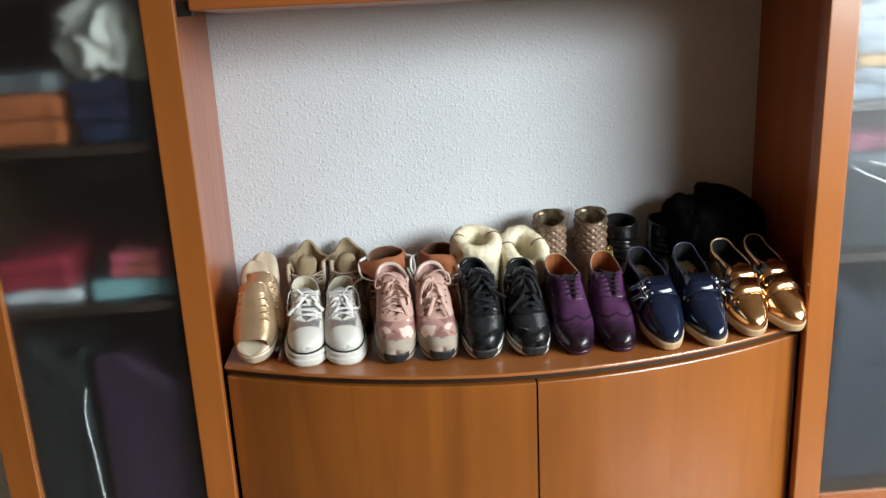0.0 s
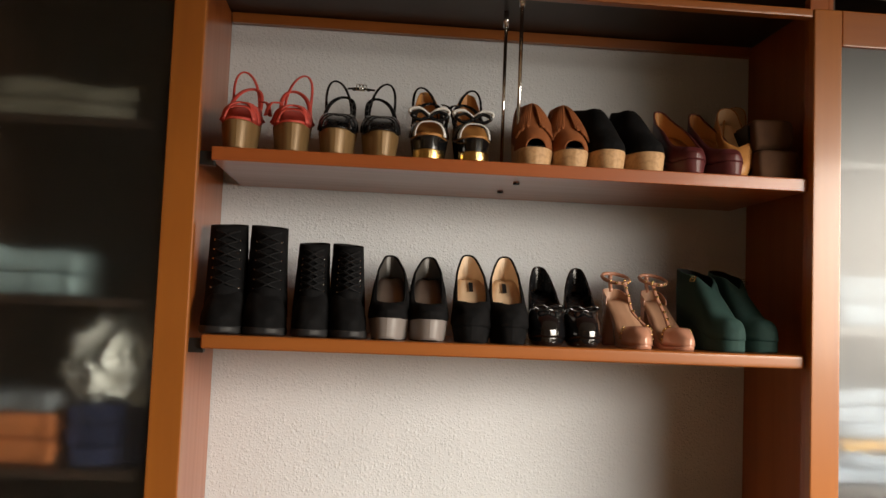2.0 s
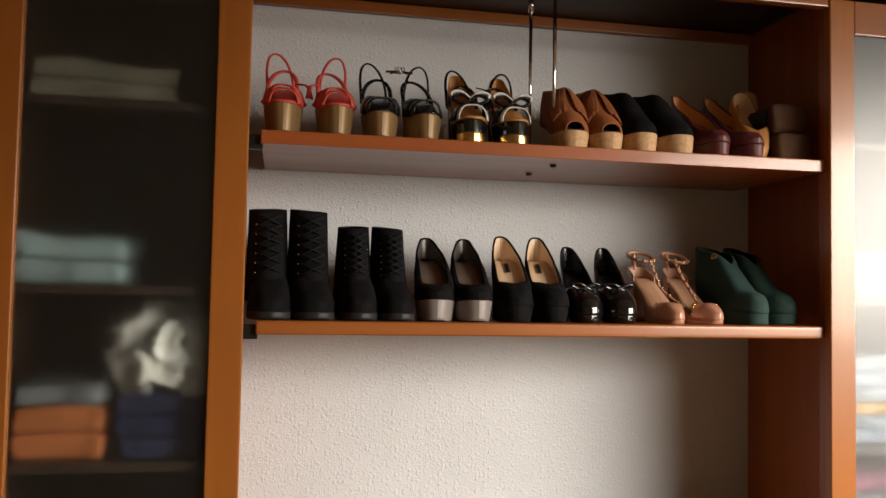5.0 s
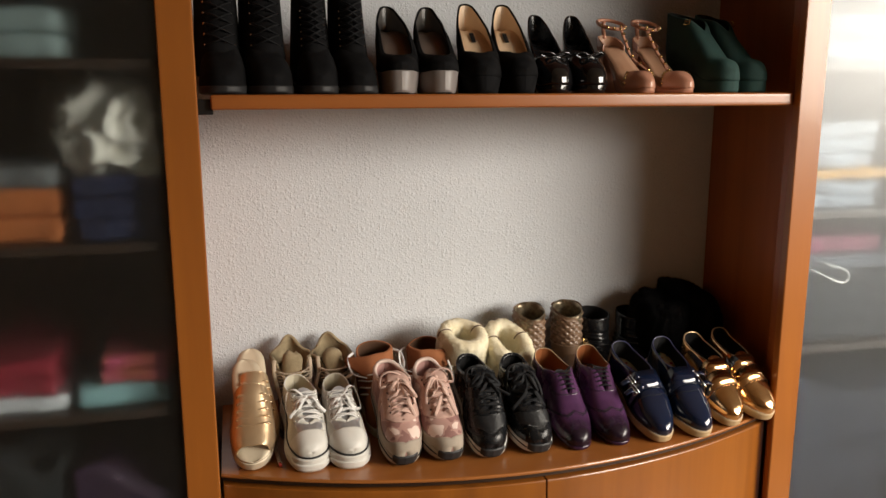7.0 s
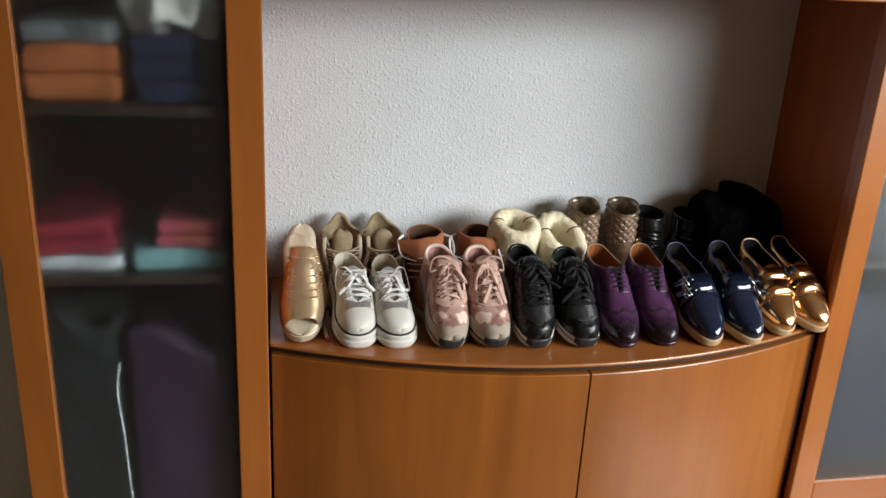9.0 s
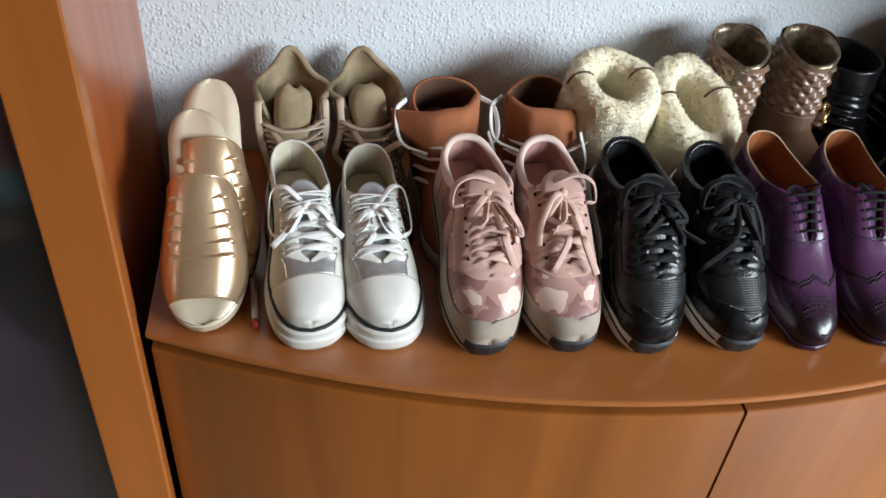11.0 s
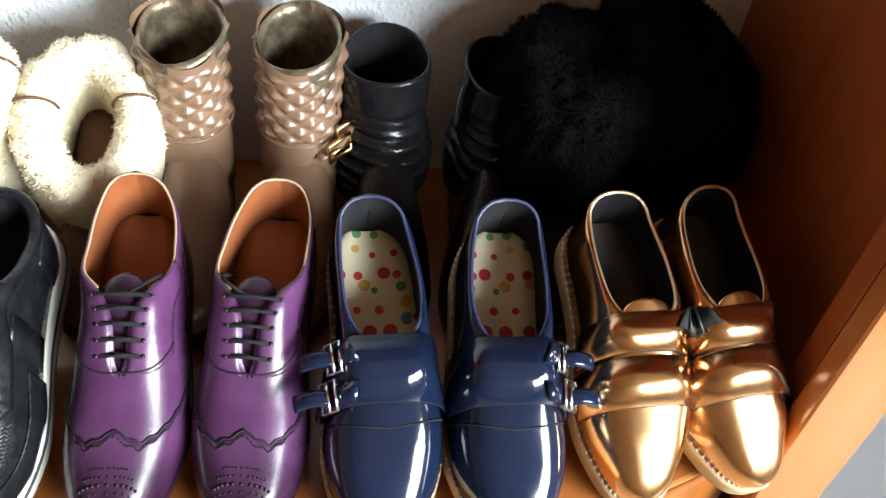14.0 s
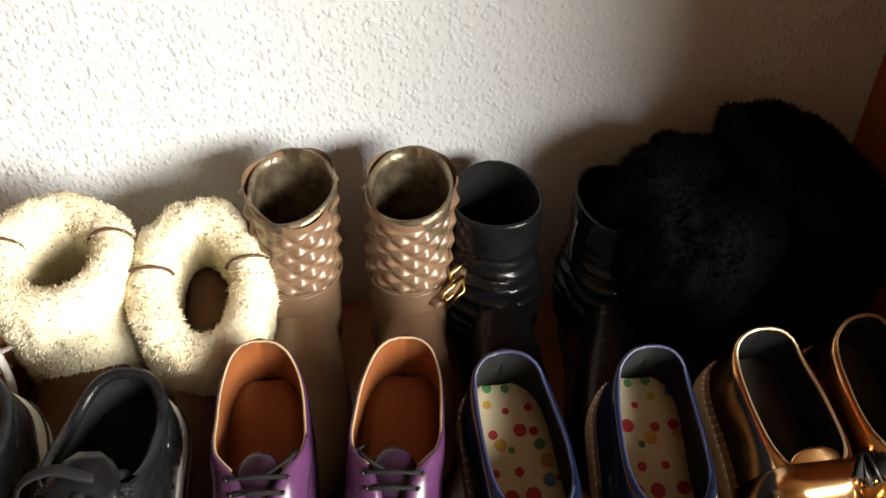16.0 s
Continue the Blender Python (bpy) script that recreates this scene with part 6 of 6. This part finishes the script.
def closed_bootie(label, upper, platform_mat, platform, top, fringe, gapped):
    t = thing("platform_bootie", label, "bootie", UPPER)
    k = Last(0.20, 0.080, ROUND, [(0, platform), (0.3, platform), (1, platform + 0.05)], under=[(0, 0.004), (0.06, 0), (1, 0)],
             height=[(0, 0.012), (0.08, 0.03), (0.25, 0.055), (0.5, top - platform - 0.035), (0.72, top - platform - 0.045), (1, top - platform - 0.055)],
             gap=[(0, 0), (0.52, 0), (0.58, 0.006), (0.72, 0.014), (0.9, 0.014), (1, 0.012)], square=0.95)
    shell("upper", upper_mesh(k, 0.035 if gapped else 0.0, 1.0), upper, BLACK_CLOTH, t)
    part("platform", sole_mesh(k, grow=1.04, taper=0.86), platform_mat, t, "pale platform sole")
    part("outsole", sole_mesh(k, z_low=[(0, 0.001), (1, -0.0003)], z_high=[(0, 0.007), (0.3, 0.005), (1, 0.004)], grow=1.0, s1=0.5), BLACK_RUBBER, t)
    part("insole", insole_mesh(k), BLACK_CLOTH, t)
    if gapped:
        part("toe_binding", rim_like(k, 0.037), upper, t)
    if fringe:
        rnd = random.Random(4)
        bm = bmesh.new()
        for i in range(22):
            u = i / 21 * 2 - 1
            sd = -1 if u < 0 else 1
            v = 1 - abs(u) * 0.55
            s0 = 0.50 - 0.03 * abs(u)
            pts = [k.point(max(0.2, s0 - q * rnd.uniform(0.26, 0.3)), sd, v - q * 0.15, 0.005 + 0.005 * math.sin(q * 3)) for q in (0, 0.35, 0.7, 1)]
            tube(curve_points(pts, 3), 0.0028, 5, bm, 0.6)
        fine(part("fringe", bm, upper, t, "hanging suede fringe"))
    return t


place_pair(closed_bootie("rust suede fringed bootie on cork platform", RUST_DARK, CORK, 0.040, 0.172, True, True), [pose(0.052, 0.045, S2, 0, 0, -1), pose(0.130, 0.045, S2, 0, 0, -1)])
place_pair(closed_bootie("black suede bootie on a pale wooden platform", BLACK_SUEDE, CORK, 0.044, 0.172, False, False), [pose(0.216, 0.045, S2, 0, 0, 8), pose(0.300, 0.045, S2, 0, 0, 8)])
H = pump("two_tone_pump", "cognac pump with burgundy toe", "pump", UPPER,
         heel_last(0.034, 0.112, 0.066, 0.080, 0.20, 0.17, side=0.036, toe_h=0.03), BURGUNDY, COGNAC, BURGUNDY, COGNAC)
place_pair(H, [pose(0.392, 0.045, S2, 0, 0, 4), pose(0.474, 0.045, S2, 0, 0, 4)])
kF = Last(0.2, 0.07, ALMOND, [(0, 0.006), (1, 0.014)], height=[(0, 0.012), (0.08, 0.026), (0.25, 0.036), (0.36, 0.04), (0.5, 0.03), (0.8, 0.034), (1, 0.048)],
          gap=[(0, 0), (0.3, 0), (0.34, 0.016), (0.42, 0.024), (0.8, 0.023), (1, 0.02)])
flat = thing("ballet_flat", "tan leather flat tipped up on its toe", "flat shoe", UPPER)
shell("upper", upper_mesh(kF), COGNAC, TAN_INSOLE, flat, "tan leather upper")
part("sole", sole_mesh(kF, grow=1.02), TAN_INSOLE, flat, "pale sole")
part("insole", insole_mesh(kF), TAN_INSOLE, flat)
place_pair(flat, [pose(0.500, 0.085, S2 - 0.002, 44, 0, -10), pose(0.524, 0.130, S2 - 0.002, 50, 0, -16)])


def folded_bootie():
    t = thing("folded_bootie", "dark brown suede bootie lying folded on its side", "bootie", UPPER)
    bm = box(-0.045, 0.045, 0.0, 0.2, 0.0, 0.068, 0.024, 5)
    bmesh.ops.subdivide_edges(bm, edges=bm.edges, cuts=1, use_grid_fill=True)
    for v in bm.verts:
        v.co += Vector((noise.noise(v.co * 30), noise.noise(v.co * 30 + Vector((5, 0, 0))), noise.noise(v.co * 30 + Vector((0, 5, 0))))) * 0.003
        if v.co.z < 0.004:
            v.co.z = 0.0
    part("shaft", bm, BROWN_SUEDE, t)
    part("seam", tube([(-0.0465, 0.03 + 0.014 * i, 0.034 + 0.003 * math.sin(i)) for i in range(11)], 0.0012, 5), BLACK_CLOTH, t)
    part("sole", box(0.044, 0.05, 0.02, 0.18, 0.012, 0.056, 0.003), BLACK_RUBBER, t, "dark rubber sole")
    return t


place_pair(folded_bootie(), [pose(0.578, 0.06, S2, 0, 0, -3), pose(0.574, 0.075, S2 + 0.069, 0, 0, -5)])

# ---------------------------------------------------------------- inside the glass cabinets
GLASS_GROUP = "folded textiles in the glass cabinets"


def folded(label, x0, x1, z0, z1, colour, layers=3, y0=0.05, y1=0.32, seed=0, rough=0.9, second=None):
    """A stack of folded cloth with rounded front folds, resting on its shelf."""
    t = thing("folded_cloth", label, "clothing", GLASS_GROUP)
    m = mat("cloth_" + str(seed), colour, rough, second=second, scale=22, bump=0.3, bump_scale=260)
    h = (z1 - z0) / layers
    rnd = random.Random(seed)
    for i in range(layers):
        bm = box(x0 + rnd.uniform(0, 0.008), x1 - rnd.uniform(0, 0.008), y0 + rnd.uniform(0, 0.012), y1, z0 + i * h, z0 + (i + 1) * h - 0.0008, min(h * 0.42, 0.02), 4)
        bmesh.ops.subdivide_edges(bm, edges=[e for e in bm.edges if e.calc_length() > 0.03], cuts=5, use_grid_fill=True)
        for v in bm.verts:
            q = noise.noise(v.co * 16 + Vector((seed, 0, 0)))
            v.co.y += q * 0.014
            v.co.x += noise.noise(v.co * 20 + Vector((0, 0, seed))) * 0.006
            if v.co.z > z0 + 0.004:
                v.co.z += noise.noise(Vector((v.co.x, v.co.y, z0)) * 9 + Vector((0, seed, 0))) * (z1 - z0) * 0.22 * (v.co.z - z0) / (z1 - z0)
            v.co.y = max(v.co.y, 0.018)
        part("fold", bm, m, t)
    return t


folded("pale teal folded towels on a shelf", -1.05, -0.84, 1.5505, 1.645, (0.30, 0.40, 0.38), 2, seed=1)
folded("navy folded trousers on a shelf", -0.855, -0.690, 1.2225, 1.338, (0.012, 0.02, 0.06), 3, seed=2)
folded("orange folded pullovers on a shelf", -1.035, -0.868, 1.2225, 1.322, (0.50, 0.13, 0.035), 2, seed=3)
folded("grey folded shirt on a pullover", -1.03, -0.872, 1.3225, 1.365, (0.16, 0.17, 0.17), 1, seed=4)
folded("white folded towel lying on a shelf", -1.055, -0.885, 0.9005, 0.930, (0.72, 0.74, 0.74), 1, seed=5)
folded("teal folded towel lying on a shelf", -0.882, -0.690, 0.9005, 0.945, (0.22, 0.42, 0.42), 1, seed=6)
folded("red folded shirts on a white towel", -1.055, -0.905, 0.9305, 1.0, (0.30, 0.015, 0.03), 2, seed=7)
folded("pink and orange folded cloth on a towel", -0.83, -0.695, 0.9455, 1.005, (0.42, 0.10, 0.05), 2, seed=8, second=(0.45, 0.06, 0.12))
folded("beige folded blanket on the top shelf", -1.03, -0.76, 1.9005, 1.975, (0.20, 0.17, 0.12), 2, seed=9)
folded("dark purple garment bag standing in the cabinet", -0.90, -0.690, 0.3505, 0.76, (0.030, 0.008, 0.027), 1, y0=0.04, seed=10, rough=0.6)
folded("black coats piled in the cabinet", -1.055, -0.905, 0.3505, 0.80, (0.012, 0.014, 0.014), 2, y0=0.05, seed=11)
cord = thing("drawstring", "thin white drawstring hanging beside a purple bag", "string")
part("cord", tube(curve_points([(-0.905, 0.03, 0.72), (-0.912, 0.024, 0.66), (-0.906, 0.024, 0.56), (-0.902, 0.024, 0.45), (-0.896, 0.026, 0.351)], 6), 0.0022, 6), WHITE_LACE, cord)

quilt = thing("crumpled_quilt", "bulky cream quilt crumpled on navy trousers", "quilt", GLASS_GROUP)
bm = bmesh.new()
bmesh.ops.create_icosphere(bm, subdivisions=5, radius=1.0)
for v in bm.verts:
    d = v.co.normalized()
    q = abs(noise.noise(d * 2.2 + Vector((3, 0, 1)))) * 0.55 + abs(noise.noise(d * 5 + Vector((0, 7, 0)))) * 0.25
    v.co = Vector((-0.772 + d.x * 0.112 * (1.25 - q), 0.19 + d.y * 0.160 * (1.08 - q), max(1.3387, 1.418 + d.z * 0.096 * (1.25 - q))))
    v.co.x = min(v.co.x, -0.6845)
part("quilt", bm, mat("cream_quilt", (0.88, 0.83, 0.73), 0.9, second=(0.82, 0.77, 0.66), scale=20, bump=0.2, bump_scale=200), quilt)
folded("cream quilt end tucked over navy trousers", -0.735, -0.688, 1.3385, 1.372, (0.6, 0.54, 0.42), 1, seed=12)

# pale cloth on this side has its dimness behind the pane put into the colour
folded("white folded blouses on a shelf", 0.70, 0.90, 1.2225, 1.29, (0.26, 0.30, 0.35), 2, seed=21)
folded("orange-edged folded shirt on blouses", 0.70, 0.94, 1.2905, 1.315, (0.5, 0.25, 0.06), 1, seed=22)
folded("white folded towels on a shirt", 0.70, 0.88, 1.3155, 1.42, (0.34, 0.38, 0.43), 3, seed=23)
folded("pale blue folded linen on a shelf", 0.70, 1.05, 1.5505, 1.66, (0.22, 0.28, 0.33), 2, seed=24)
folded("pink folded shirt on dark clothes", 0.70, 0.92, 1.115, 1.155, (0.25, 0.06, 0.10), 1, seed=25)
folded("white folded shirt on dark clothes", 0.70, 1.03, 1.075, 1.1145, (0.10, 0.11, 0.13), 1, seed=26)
folded("dark folded trousers on a shelf", 0.70, 1.05, 0.9005, 1.0745, (0.02, 0.024, 0.03), 4, seed=27)
folded("dark coats piled in the cabinet", 0.70, 1.05, 0.3505, 0.8, (0.012, 0.016, 0.03), 3, y0=0.03, seed=28)

loop = thing("white_belt", "white fabric belt looped over dark clothes", "belt")
part("loop", tube(curve_points([(0.705, 0.026, 1.09), (0.74, 0.020, 1.072), (0.785, 0.018, 1.055), (0.802, 0.020, 1.068), (0.79, 0.024, 1.085), (0.74, 0.030, 1.10)], 6), 0.006, 6, None, 0.4), WHITE_LACE, loop)

# a pen between the shoes
pen = thing("marker_pen", "white pen with a red tip beside a shoe", "pen")
pen.matrix_basis = pose(-0.502, 0.030, BASE_Z + 0.0042, 0, 0, 4)
part("barrel", tube([(0, 0.006, 0), (0, 0.02, 0), (0, 0.12, 0)], 0.004, 10), WHITE_RUBBER, pen)
part("tip", tube([(0, -0.004, 0), (0, 0.0055, 0)], 0.0034, 10), CORAL, pen, "red tip")
